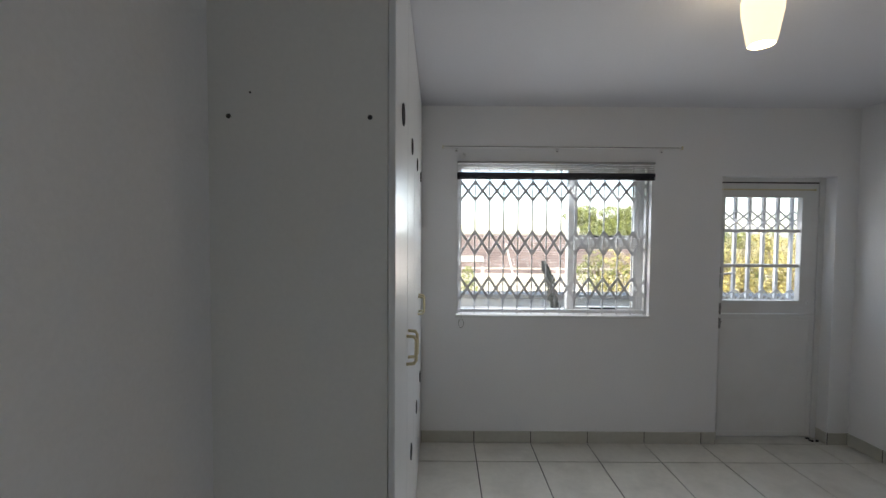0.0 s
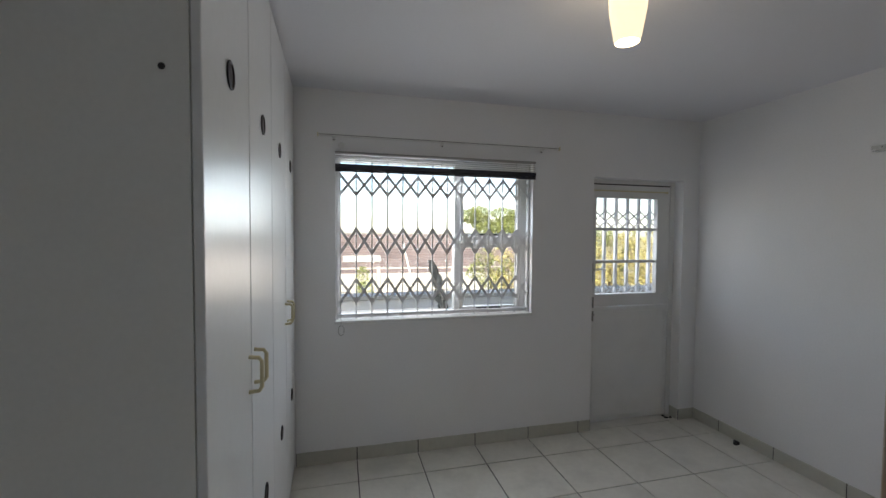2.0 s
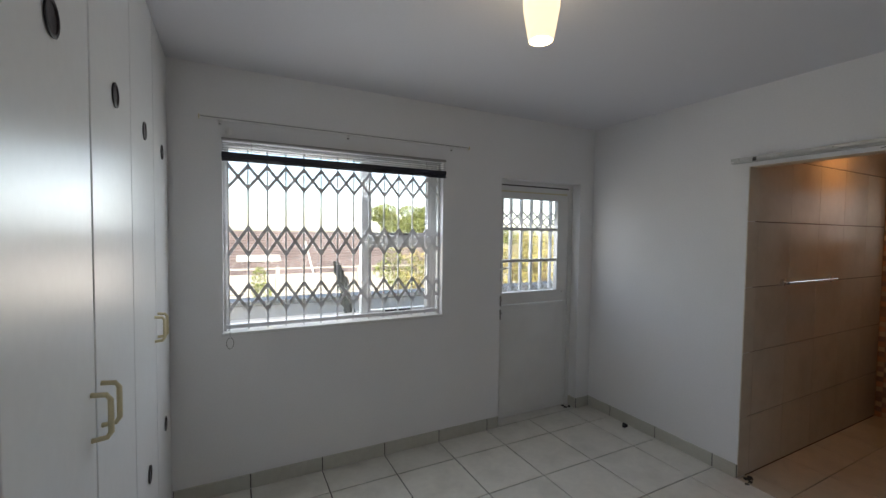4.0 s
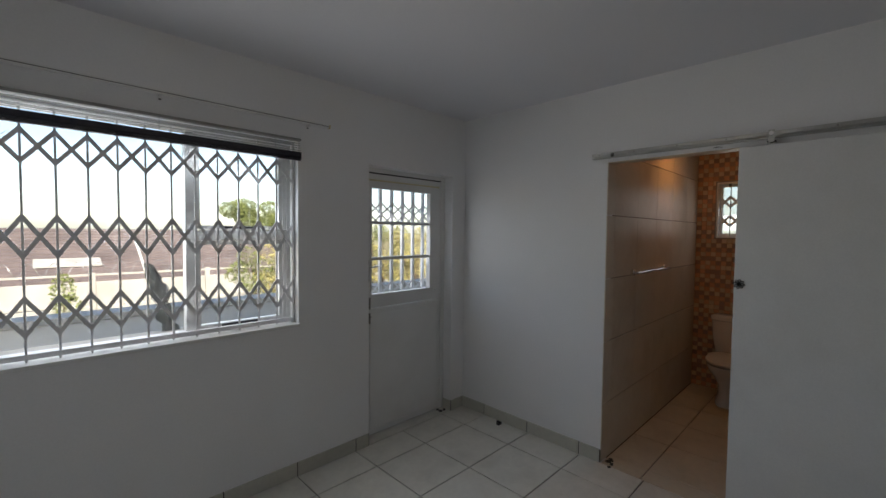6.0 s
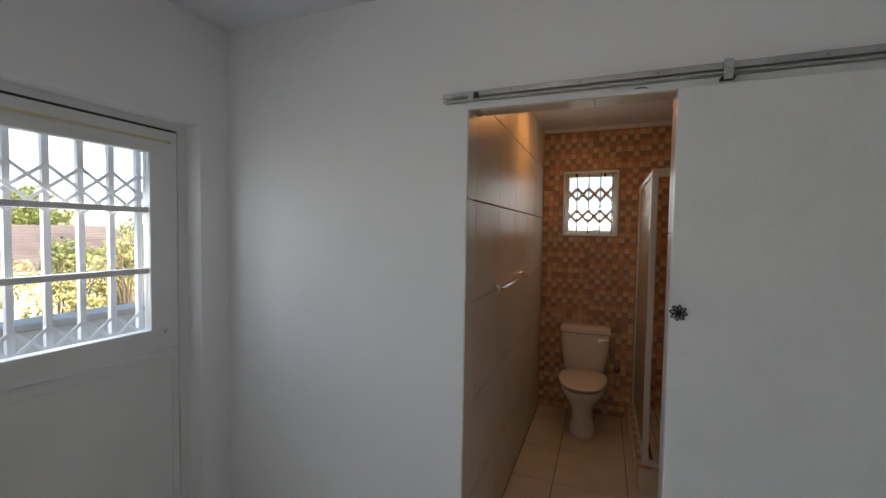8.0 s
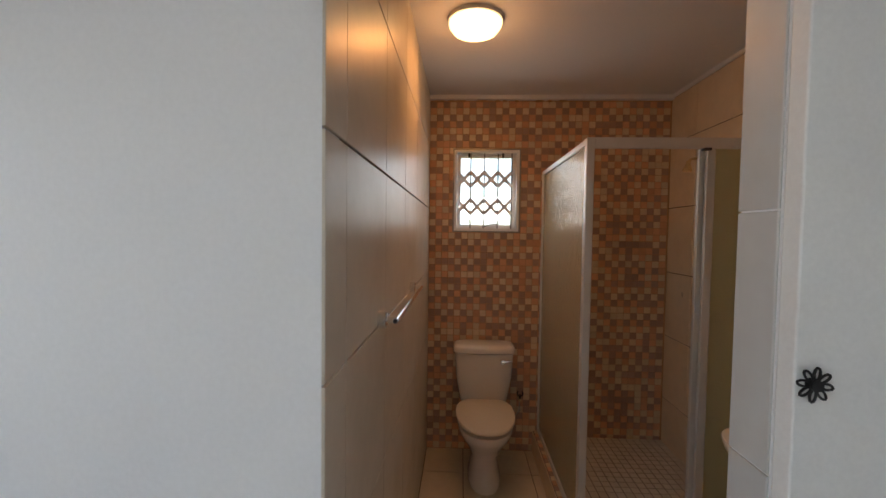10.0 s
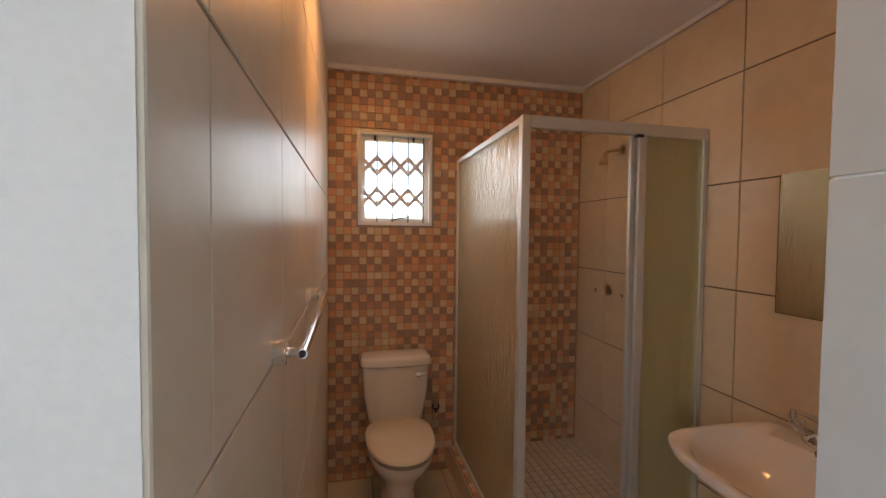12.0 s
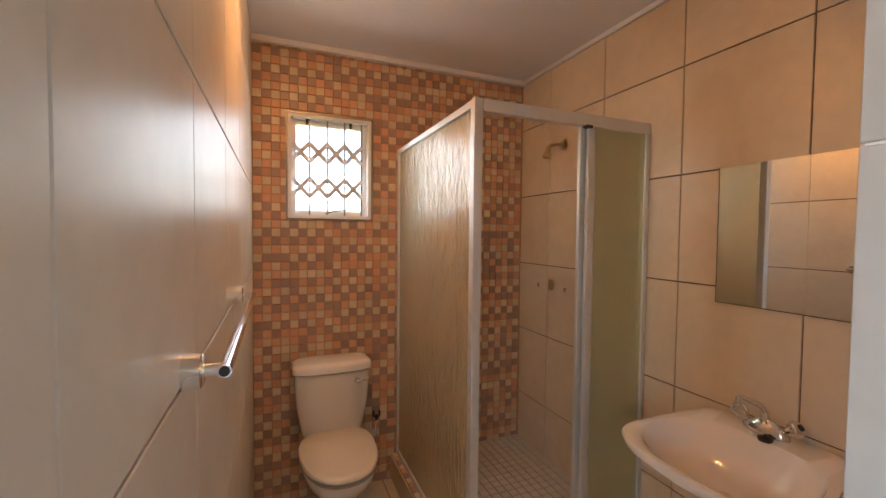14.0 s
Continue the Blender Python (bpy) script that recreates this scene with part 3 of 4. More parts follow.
for y in (-2.2, -2.82):
    bm = box(-0.048, -0.0445, y - 0.013, y + 0.013, 2.102, 2.166, 0.0012)
    box(-0.046, -0.014, y - 0.022, y + 0.022, 2.0903, 2.096, 0.001, bm=bm)
    part("hanger", bm, M_RAIL, sl, "galvanised roller hanger")
    part("hanger_wheel", tube([(-0.053, y, 2.147), (-0.0485, y, 2.147)], 0.011, 16), M_CHROME, sl, "steel roller wheel")
    part("hanger_bolt", tube([(-0.030, y, 2.0962), (-0.030, y, 2.122)], 0.007, 10), M_DARK, sl)
    part("hanger_nut", box(-0.045, -0.018, y - 0.02, y + 0.02, 2.1035, 2.1115, 0.002), M_DARK, sl, "black lock nut plate")
rl = thing("sliding_door_rail", "galvanised sliding door rail screwed to the wall", "rail")
R1 = -1.220
part("top_flange", box(-0.040, 0, -3.25, R1, 2.155, 2.159, 0.001), M_RAIL, rl)
part("back_plate", box(-0.005, 0, -3.25, R1, 2.126, 2.155), M_RAIL, rl)
part("front_lip", box(-0.040, -0.036, -3.25, R1, 2.137, 2.155), M_RAIL, rl)
part("groove_edge", box(-0.0425, -0.0402, -3.25, R1, 2.1375, 2.1405), M_RAIL, rl)
part("runner", box(-0.036, -0.022, -3.25, R1, 2.126, 2.131), M_RAIL, rl)
part("end_stop", box(-0.047, -0.0405, -1.372, -1.352, 2.128, 2.152, 0.002), M_DARK, rl, "black rubber end stop")
part("bracket", box(-0.045, -0.0405, -1.350, -1.330, 2.118, 2.150, 0.001), M_RAIL, rl, "small galvanised stop bracket")
for y in (-1.27, -1.5, -1.75, -2.0, -2.45, -2.9):
    part("screw", lathe([(0, 0.0), (0.0045, 0.0003), (0, 0.002)], 8, m=pose(-0.0402, y, 2.147, 0, -90)), M_STEEL, rl)
chip = bmesh.new()
tube([(-0.0012, -1.93, 2.113), (-0.0016, -1.945, 2.116), (-0.0014, -1.965, 2.115), (-0.0012, -1.975, 2.111)], [0.001, 0.0022, 0.0018, 0.001], 6, bm=chip)
tagged(part("plaster_crack", chip, M_GROUT), "dark chip in the plaster above the doorway", "plaster chip")

# ---- bathroom fittings ----
bw = thing("window_2", "small white framed obscure glass bathroom window", "window", kind="structure")


def framing_x(bm, y0, y1, z0, z1, w, x0, x1):
    box(x0, x1, y0, y1, z1 - w, z1, bm=bm)
    box(x0, x1, y0, y1, z0, z0 + w, bm=bm)
    box(x0, x1, y0, y0 + w, z0 + w, z1 - w, bm=bm)
    box(x0, x1, y1 - w, y1, z0 + w, z1 - w, bm=bm)
    return bm


part("window_frame", framing_x(bmesh.new(), BY0 + 0.001, BY1 - 0.001, BZ0 + 0.001, BZ1 - 0.001, 0.018, MX - 0.004, MX + 0.09), M_WOODW, bw)
part("outer_trim", framing_x(bmesh.new(), BY0 - 0.009, BY1 + 0.009, BZ0 - 0.009, BZ1 + 0.009, 0.0095, MX - 0.007, MX + 0.006), M_STEEL, bw, "dark grey metal trim")
part("casement", framing_x(bmesh.new(), BY0 + 0.02, BY1 - 0.02, BZ0 + 0.02, BZ1 - 0.02, 0.026, MX + 0.05, MX + 0.085), M_WOODW, bw)
part("pane", box(MX + 0.066, MX + 0.07, BY0 + 0.046, BY1 - 0.046, BZ0 + 0.046, BZ1 - 0.046), M_OBSC, bw, "obscure glass pane").visible_shadow = False
part("stay", tube([(MX + 0.045, -1.70, BZ0 + 0.03), (MX + 0.04, -1.75, BZ0 + 0.045), (MX + 0.035, -1.82, BZ0 + 0.055)], 0.004, 6), M_DARK, bw)
bg = thing("burglar_guard", "small white scissor burglar guard in the bathroom window", "burglar guard")
ys = [-1.515 - 0.097 * i for i in range(5)]
for y in ys[1:]:
    part("upright", box(MX + 0.024, MX + 0.032, y - 0.0045, y + 0.0045, BZ0 + 0.02, BZ1 - 0.02), M_STEEL, bg, "thin grey metal upright")
for b0, b1 in ((1.705, 1.808), (1.90, 2.003)):
    for i in range(len(ys) - 1):
        for k, (p, q) in enumerate(((b0, b1), (b1, b0))):
            bm = bar(bmesh.new(), (0, 0, p), (ys[i] - ys[i + 1], 0, q), 0.0235, 0.004)
            bmesh.ops.transform(bm, matrix=Matrix.Translation((MX + 0.019 + 0.0045 * k, ys[i], 0)) @ Matrix.Rotation(radians(-90), 4, "Z"), verts=bm.verts)
            part("lattice_strip", bm, M_GUARD, bg)

for y in (-1.60, -1.84):
    part("hinge_bolt", tube([(MX + 0.03, y, BZ1 - 0.019), (MX + 0.03, y, BZ1 - 0.05)], [0.009, 0.006], 8), M_DARK, bg)

# toilet
wc = thing("toilet", "off-white ceramic close-coupled toilet with lid down", "toilet")
CY = -1.72


def oval(cx, cy, a_back, a_front, b, z, n=32, p=2.3):
    """A plan outline: long towards -x (front), shorter towards +x."""
    out = []
    for k in range(n):
        t = 2 * math.pi * k / n
        c, s = math.cos(t), math.sin(t)
        x = math.copysign(abs(c) ** (2 / p), c) * (a_back if c > 0 else a_front)
        out.append((cx + x, cy + math.copysign(abs(s) ** (2 / p), s) * b, z))
    return out


bowl = loft([oval(1.95, CY, 0.17, 0.235, 0.105, 0.0), oval(1.95, CY, 0.17, 0.235, 0.105, 0.03), oval(1.96, CY, 0.17, 0.20, 0.088, 0.10), oval(1.96, CY, 0.17, 0.205, 0.09, 0.18),
             oval(1.95, CY, 0.18, 0.245, 0.125, 0.26), oval(1.93, CY, 0.2, 0.30, 0.165, 0.33), oval(1.92, CY, 0.21, 0.32, 0.178, 0.375), oval(1.92, CY, 0.21, 0.32, 0.178, 0.395)])
part("bowl", bowl, M_PORC, wc, "off-white ceramic bowl and pedestal", True)
part("seat", loft([oval(1.93, CY, 0.19, 0.29, 0.165, 0.397), oval(1.93, CY, 0.19, 0.292, 0.166, 0.404), oval(1.93, CY, 0.19, 0.285, 0.16, 0.412)]), M_SEAT, wc, smooth=True)
part("seat_lid", loft([oval(1.93, CY, 0.19, 0.332, 0.185, 0.416), oval(1.93, CY, 0.19, 0.336, 0.188, 0.422), oval(1.93, CY, 0.188, 0.33, 0.183, 0.432), oval(1.93, CY, 0.17, 0.30, 0.16, 0.437)]), M_SEAT, wc, "beige plastic lid", True)


def rrect(x0, x1, hy, z, bow=0.015, n=24):
    out = []
    for k in range(n * 2):
        t = 2 * math.pi * k / (n * 2)
        c, s = math.cos(t), math.sin(t)
        u = math.copysign(abs(c) ** 0.35, c)
        w = math.copysign(abs(s) ** 0.35, s)
        x = (x0 + x1) / 2 + u * (x1 - x0) / 2
        if u < 0:
            x -= bow * (1 - w * w)
        out.append((x, CY + w * hy, z))
    return out


part("cistern", loft([rrect(2.10, 2.238, 0.15, 0.40), rrect(2.09, 2.238, 0.162, 0.42), rrect(2.075, 2.238, 0.19, 0.58), rrect(2.068, 2.238, 0.2, 0.748), rrect(2.085, 2.235, 0.184, 0.7485), rrect(2.085, 2.235, 0.184, 0.757)]), M_PORC, wc, smooth=True)
part("cistern_lid", loft([rrect(2.060, 2.241, 0.206, 0.7545), rrect(2.055, 2.241, 0.210, 0.758), rrect(2.055, 2.241, 0.210, 0.785), rrect(2.060, 2.239, 0.205, 0.797), rrect(2.075, 2.232, 0.19, 0.805), rrect(2.10, 2.222, 0.16, 0.808)]), M_PORC, wc, smooth=True)
for hy in (-0.075, 0.075):
    part("seat_hinge", tube([(2.085, CY + hy - 0.02, 0.415), (2.085, CY + hy + 0.02, 0.415)], 0.0135, 10), M_SEAT, wc)
part("neck", box(2.08, 2.2, CY - 0.11, CY + 0.11, 0.33, 0.402, 0.01), M_PORC, wc)
bm = tube([(2.066, -1.842, 0.706), (2.035, -1.842, 0.706)], 0.016, 14)
tube([(2.038, -1.838, 0.706), (2.033, -1.87, 0.709), (2.037, -1.902, 0.712)], [0.009, 0.0075, 0.009], 10, bm=bm)
part("flush_lever", bm, M_CHROME, wc, "chrome flush lever", True)
sv0 = thing("stop_valve", "tarnished stop valve with a dark handle beside the toilet", "valve")
part("valve_body", tube([(MX, -1.985, 0.385), (MX - 0.045, -1.985, 0.385)], [0.014, 0.011], 12), M_BRASS, sv0, smooth=True)
bm = tube([(MX - 0.036, -1.985, 0.385), (MX - 0.040, -1.985, 0.425)], 0.008, 8)
tube([(MX - 0.040, -1.968, 0.418), (MX - 0.042, -1.966, 0.445), (MX - 0.042, -1.972, 0.452)], 0.0055, 8, bm=bm)
tube([(MX - 0.040, -2.002, 0.418), (MX - 0.042, -2.004, 0.445), (MX - 0.042, -1.998, 0.452)], 0.0055, 8, bm=bm)
tube([(MX - 0.040, -2.002, 0.418), (MX - 0.040, -1.968, 0.418)], 0.0055, 8, bm=bm)
part("valve_handle", bm, M_DARK, sv0, "dark forked handle", True)
part("flexible_hose", tube([(MX - 0.030, -1.985, 0.38), (MX - 0.05, -1.978, 0.31), (MX - 0.055, -1.95, 0.28), (MX - 0.06, -1.91, 0.31), (MX - 0.065, -1.87, 0.41)], 0.0055, 8), M_CHROME, sv0, "braided steel hose", True)

# shower
SX, SY, KZ, SF = 1.22, -2.128, 0.155, 0.115
setting("shower_kerb", box(SX - 0.045, MX, SY - 0.04, SY + 0.04, -0.006, KZ - 0.006), M_BGROUT, "low tiled shower kerb", "kerb")
setting("shower_kerb_front", box(SX - 0.045, SX + 0.045, RY, SY - 0.04, -0.006, KZ - 0.006), M_BTILE, "low tiled shower kerb", "kerb")
shower_floor = setting("shower_floor", box(SX + 0.045, MX, RY, SY - 0.04, -0.006, SF - 0.004), M_BGROUT, "shower floor of small pale tiles", "floor")
shw = thing("shower_enclosure", "aluminium framed shower enclosure with obscure glass, sliding door open", "shower")
ST = 2.005
part("corner_post", box(SX - 0.018, SX + 0.018, SY - 0.018, SY + 0.018, KZ, ST, 0.003), M_ALU, shw)
part("wall_post", box(MX - 0.024, MX - 0.002, SY - 0.014, SY + 0.014, KZ, ST, 0.002), M_ALU, shw)
part("side_top_rail", box(SX + 0.0185, MX - 0.0245, SY - 0.013, SY + 0.013, ST - 0.028, ST, 0.002), M_ALU, shw)
part("side_bottom_rail", box(SX + 0.0185, MX - 0.0245, SY - 0.013, SY + 0.013, KZ, KZ + 0.028, 0.002), M_ALU, shw)
part("side_panel", box(SX + 0.0185, MX - 0.0245, SY - 0.0025, SY + 0.0025, KZ + 0.028, ST - 0.028), M_SHOWER, shw, "obscure rain-textured glass panel").visible_shadow = False
part("front_top_rail", box(SX - 0.018, SX + 0.030, RY + 0.002, SY - 0.0185, ST - 0.043, ST, 0.003), M_ALU, shw)
part("rail_lip", box(SX - 0.021, SX - 0.0182, RY + 0.002, SY - 0.0185, ST - 0.050, ST - 0.040, 0.001), M_ALU, shw)
part("front_bottom_rail", box(SX - 0.022, SX + 0.022, RY + 0.002, SY - 0.0185, KZ, KZ + 0.025, 0.002), M_ALU, shw)
part("end_post", box(SX - 0.017, SX + 0.028, RY + 0.002, RY + 0.024, KZ + 0.0255, ST - 0.045, 0.002), M_ALU, shw)
for k, x in enumerate((SX - 0.008, SX + 0.018)):
    y1 = -2.640 + 0.020 * k
    d = part("sliding_panel", box(x - 0.0025, x + 0.0025, RY + 0.026, y1 - 0.038, KZ + 0.03, ST - 0.05), M_SHDOOR, shw, "obscure greenish glass sliding panel")
    d.visible_shadow = False
    part("panel_stile", box(x - 0.009, x + 0.009, y1 - 0.038, y1, KZ + 0.026, ST - 0.046, 0.003), M_ALU, d)
part("roller_block", box(SX - 0.024, SX - 0.004, -2.655, -2.62, ST - 0.058, ST - 0.046), M_DARK, shw)
hd = thing("overhead_shower", "worn brass shower head on a short arm", "shower head")
part("flange", lathe([(0, 0), (0.032, 0.0), (0.03, 0.008), (0.012, 0.014), (0, 0.014)], 20, m=pose(1.80, RY, 2.03, 90)), M_BRASS, hd, smooth=True)
part("arm", tube([(1.80, RY, 2.03), (1.80, RY + 0.05, 2.026), (1.80, RY + 0.10, 2.016), (1.80, RY + 0.112, 2.004)], 0.0085, 10), M_BRASS, hd, smooth=True)
part("swivel", lathe([(0, 0.012), (0.011, 0.010), (0.014, 0), (0.011, -0.010), (0, -0.012)], 16, m=pose(1.80, RY + 0.114, 1.998)), M_BRASS, hd, smooth=True)
part("rose", lathe([(0.010, 0.022), (0.014, 0.016), (0.017, 0.004), (0.025, -0.012), (0.026, -0.028), (0.022, -0.031), (0, -0.031)], 20, m=pose(1.80, RY + 0.117, 1.972, 8)), M_BRASS, hd, smooth=True)
sv = thing("shower_valve", "brass shower wall valve", "valve")
part("flange", lathe([(0, 0), (0.036, 0.0), (0.034, 0.008), (0.022, 0.03), (0.012, 0.05), (0, 0.05)], 20, m=pose(1.90, RY, 1.197, 90)), M_BRASS, sv, smooth=True)
for x in (2.03, 1.77):
    st = thing("tap_spindle", "bare dark tap spindle on the shower wall tiles", "tap")
    bm = lathe([(0, 0), (0.014, 0.0), (0.012, 0.01), (0.006, 0.012), (0.006, 0.035), (0, 0.035)], 12, m=pose(x, RY, 1.185, 90))
    part("spindle", bm, M_DARK, st, smooth=True)
for x, z in ((1.123, 1.935), (1.13, 1.95), (1.126, 1.376)):
    tagged(part("screw_hole", lathe([(0, 0.0006), (0.006, 0.0006), (0.004, 0.002), (0, 0.002)], 10, m=pose(x, RY, z, 90)), M_DARK), "small dark plugged hole in the tile", "screw hole")

# basin
bs = thing("washbasin", "off-white ceramic wall-hung washbasin", "washbasin")
BCX = 0.668


def basin_ring(w, y_front, y_back, z_front, z_back, n=64, p=3.0, bow=0.0, taper=0.10):
    """Plan outline of the basin: straight back on the wall, bowed front, cornered front ends."""
    out = []
    for k in range(n):
        t = 2 * math.pi * k / n
        c, s = math.cos(t), math.sin(t)
        u = math.copysign(abs(c) ** (2 / p), c)
        v = math.copysign(abs(s) ** (2 / p), s)
        f = (v + 1) / 2
        wide = 1.08 * w * (1.0 - taper * (1 - f) ** 1.6)
        y = y_back + (y_front - y_back) * f - bow * f * f * u * u
        out.append((BCX + u * wide, y, z_back + (z_front - z_back) * f))
    return out


YF, YB = -2.515, RY + 0.002
rings = [basin_ring(0.11, -2.76, YB, 0.60, 0.60), basin_ring(0.17, -2.70, YB, 0.66, 0.66), basin_ring(0.225, -2.62, YB, 0.725, 0.76, bow=0.02, taper=0.15),
         basin_ring(0.25, -2.55, YB, 0.764, 0.815, p=4.2, bow=0.045, taper=0.24), basin_ring(0.262, YF - 0.006, YB, 0.774, 0.83, p=6.5, bow=0.055, taper=0.28), basin_ring(0.270, YF, YB, 0.800, 0.848, p=7.0, bow=0.055, taper=0.28),
         basin_ring(0.268, YF - 0.003, YB + 0.001, 0.807, 0.856, p=7.0, bow=0.055, taper=0.28), basin_ring(0.263, YF - 0.009, YB + 0.005, 0.808, 0.858, p=6.0, bow=0.055, taper=0.28),
         basin_ring(0.243, YF - 0.034, -2.89, 0.804, 0.846, p=3.4, bow=0.045, taper=0.20), basin_ring(0.236, YF - 0.042, -2.882, 0.790, 0.825, p=2.8, bow=0.04, taper=0.18), basin_ring(0.205, YF - 0.08, -2.85, 0.735, 0.75, p=2.5, bow=0.02),
         basin_ring(0.15, YF - 0.13, -2.81, 0.697, 0.70, p=2.2), basin_ring(0.06, YF - 0.19, -2.76, 0.685, 0.685, p=2.0)]
part("bowl", loft(rings), M_PORC, bs, "off-white ceramic bowl", True)
part("waste", lathe([(0.0, 0.0), (0.026, 0.0), (0.024, 0.004), (0.016, 0.004), (0.014, 0.001), (0, 0.001)], 20, m=pose(BCX, -2.735, 0.6855)), M_BRASS, bs, smooth=True)
part("waste_pipe", tube([(BCX, -2.80, 0.6), (BCX, -2.80, 0.45), (BCX, -2.85, 0.42), (BCX, RY + 0.001, 0.42)], 0.02, 10), M_WOODW, bs, smooth=True)
tp = thing("basin_tap", "chrome basin mixer tap with two knobs", "tap")
TX, TY, TZ = 0.672, -2.938, 0.852
part("tap_body", loft([[(TX + a * 0.072 * q, TY + b * 0.027 * q, TZ + z) for a, b in [(math.cos(2 * math.pi * k / 24), math.sin(2 * math.pi * k / 24)) for k in range(24)]] for q, z in ((1, 0), (1, 0.010), (0.88, 0.024), (0.55, 0.040), (0.3, 0.050))]), M_CHROME, tp, smooth=True)
for s in (-1, 1):
    m = Matrix.Translation((TX + s * 0.050, TY, TZ + 0.018)) @ Matrix.Rotation(radians(s * 48), 4, "Y")
    kn = part("tap_knob", lathe([(0.010, 0), (0.010, 0.016), (0.016, 0.022), (0.020, 0.034), (0.024, 0.050), (0.024, 0.058), (0.018, 0.063), (0, 0.064)], 16, m=m), M_CHROME, tp, smooth=True)
    for q in range(6):
        a = q * math.pi / 3
        part("knob_rib", tube([m @ Vector((0.0185 * math.cos(a), 0.0185 * math.sin(a), 0.028)), m @ Vector((0.0245 * math.cos(a), 0.0245 * math.sin(a), 0.056))], 0.0035, 6), M_CHROME, kn)
    part("knob_cap", lathe([(0, 0.0), (0.011, 0.0), (0.010, 0.002), (0, 0.0025)], 12, m=m @ pose(0, 0, 0.0642)), M_DARK, kn, "dark knob cap")
part("spout", tube([(TX, TY, TZ + 0.04), (TX + 0.002, TY + 0.004, TZ + 0.072), (TX + 0.006, TY + 0.022, TZ + 0.094), (TX + 0.014, TY + 0.054, TZ + 0.110), (TX + 0.022, TY + 0.086, TZ + 0.124), (TX + 0.025, TY + 0.098, TZ + 0.124)], [0.013, 0.012, 0.0105, 0.009, 0.008, 0.008], 12), M_CHROME, tp, smooth=True)
part("aerator", lathe([(0, 0.012), (0.010, 0.012), (0.0115, 0.0), (0.0115, -0.014), (0, -0.014)], 16, m=pose(TX + 0.026, TY + 0.101, TZ + 0.119)), M_CHROME, tp, smooth=True)
tagged(part("basin_plug", lathe([(0, 0), (0.02, 0.0), (0.022, 0.01), (0.008, 0.016), (0, 0.02)], 16, m=pose(0.648, -2.895, 0.8455)), M_DARK, smooth=True), "black rubber basin plug beside the tap", "plug")
mr = thing("wall_mirror", "frameless rectangular wall mirror above the basin", "mirror")
part("glass", box(0.36, 0.884, RY + 0.0002, RY + 0.005, 1.258, 1.762), M_MIRROR, mr)
part("edge_strip", box(0.357, 0.887, RY + 0.0002, RY + 0.0056, 1.2545, 1.2578), M_BGROUT, mr, "dark corroded mirror edge")
part("edge_strip", box(0.8842, 0.887, RY + 0.0002, RY + 0.0056, 1.258, 1.7618), M_BGROUT, mr)

# towel rail
tr = thing("towel_rail", "chrome wall-mounted towel rail", "towel rail")
for x in (0.462, 1.18):
    part("post", lathe([(0, 0), (0.024, 0.0), (0.024, 0.022), (0.02, 0.024), (0.009, 0.024), (0.009, 0.052), (0, 0.052)], 24, m=pose(x, LY, 1.315, 90)), M_CHROME, tr, smooth=True)
part("bar", tube([(0.449, LY - 0.050, 1.315), (1.193, LY - 0.050, 1.315)], 0.0092, 14), M_CHROME, tr, smooth=True)
for x in (0.4485, 1.1935):
    part("end_cap", tube([(x - 0.002, LY - 0.050, 1.315), (x + 0.002, LY - 0.050, 1.315)], 0.0068, 12), M_NAVY, tr)
lt = thing("ceiling_light", "lit round opal dome light on the bathroom ceiling", "light", at=pose(1.2, -1.6, 0))
part("base", lathe([(0, BCEIL), (0.125, BCEIL), (0.125, BCEIL - 0.018), (0, BCEIL - 0.018)], 32), M_WOODW, lt)
dm = part("dome", lathe([(0.118, BCEIL - 0.019), (0.117, BCEIL - 0.035), (0.10, BCEIL - 0.058), (0.06, BCEIL - 0.074), (0, BCEIL - 0.08)], 32), M_DOME, lt, "glowing opal dome", True)
dm.visible_shadow = False

# ---- small clutter ----
bm = box(-0.085, -0.045, -0.485, -0.46, 0.0, 0.016, 0.004)
box(-0.07, -0.055, -0.495, -0.45, 0.008, 0.03, 0.003, bm=bm)
tagged(part("plastic_clip", bm, M_DARK), "small broken black plastic clip on the floor", "clip")
rr = random.Random(5)
for k in range(5):
    x, y = 0.03 + rr.uniform(-0.05, 0.05), -1.37 + rr.uniform(-0.03, 0.03)
    s = rr.uniform(0.008, 0.02)
    bm = box(-s, s, -s * 0.7, s * 0.7, 0, s * 0.6, s * 0.15, 1)
    bmesh.ops.rotate(bm, verts=bm.verts, cent=(0, 0, 0), matrix=Matrix.Rotation(rr.uniform(0, 6), 3, "Z"))
    bmesh.ops.translate(bm, verts=bm.verts, vec=(x, y, 0))
    tagged(part("rubble_chip", bm, M_GROUT), "small dark chip of broken mortar in the doorway", "rubble", "rubble in the doorway")

for k in range(6):
    x, y = DX1 - 0.05 + rr.uniform(-0.05, 0.03), 0.06 + rr.uniform(-0.03, 0.02)
    s = rr.uniform(0.006, 0.015)
    bm = box(-s, s, -s * 0.7, s * 0.7, 0, s * 0.7, s * 0.15, 1)
    bmesh.ops.rotate(bm, verts=bm.verts, cent=(0, 0, 0), matrix=Matrix.Rotation(rr.uniform(0, 6), 3, "Z"))
    bmesh.ops.translate(bm, verts=bm.verts, vec=(x, y, 0.004))
    tagged(part("rubble_chip", bm, M_GROUT), "small dark crumb of dirt at the stable door's foot", "rubble", "dirt at the door foot")

# ---- outside ----
bm = bmesh.new()
cols = [-400, -60, -25, -12, -6, 0, 6, 12, 25, 60, 400]
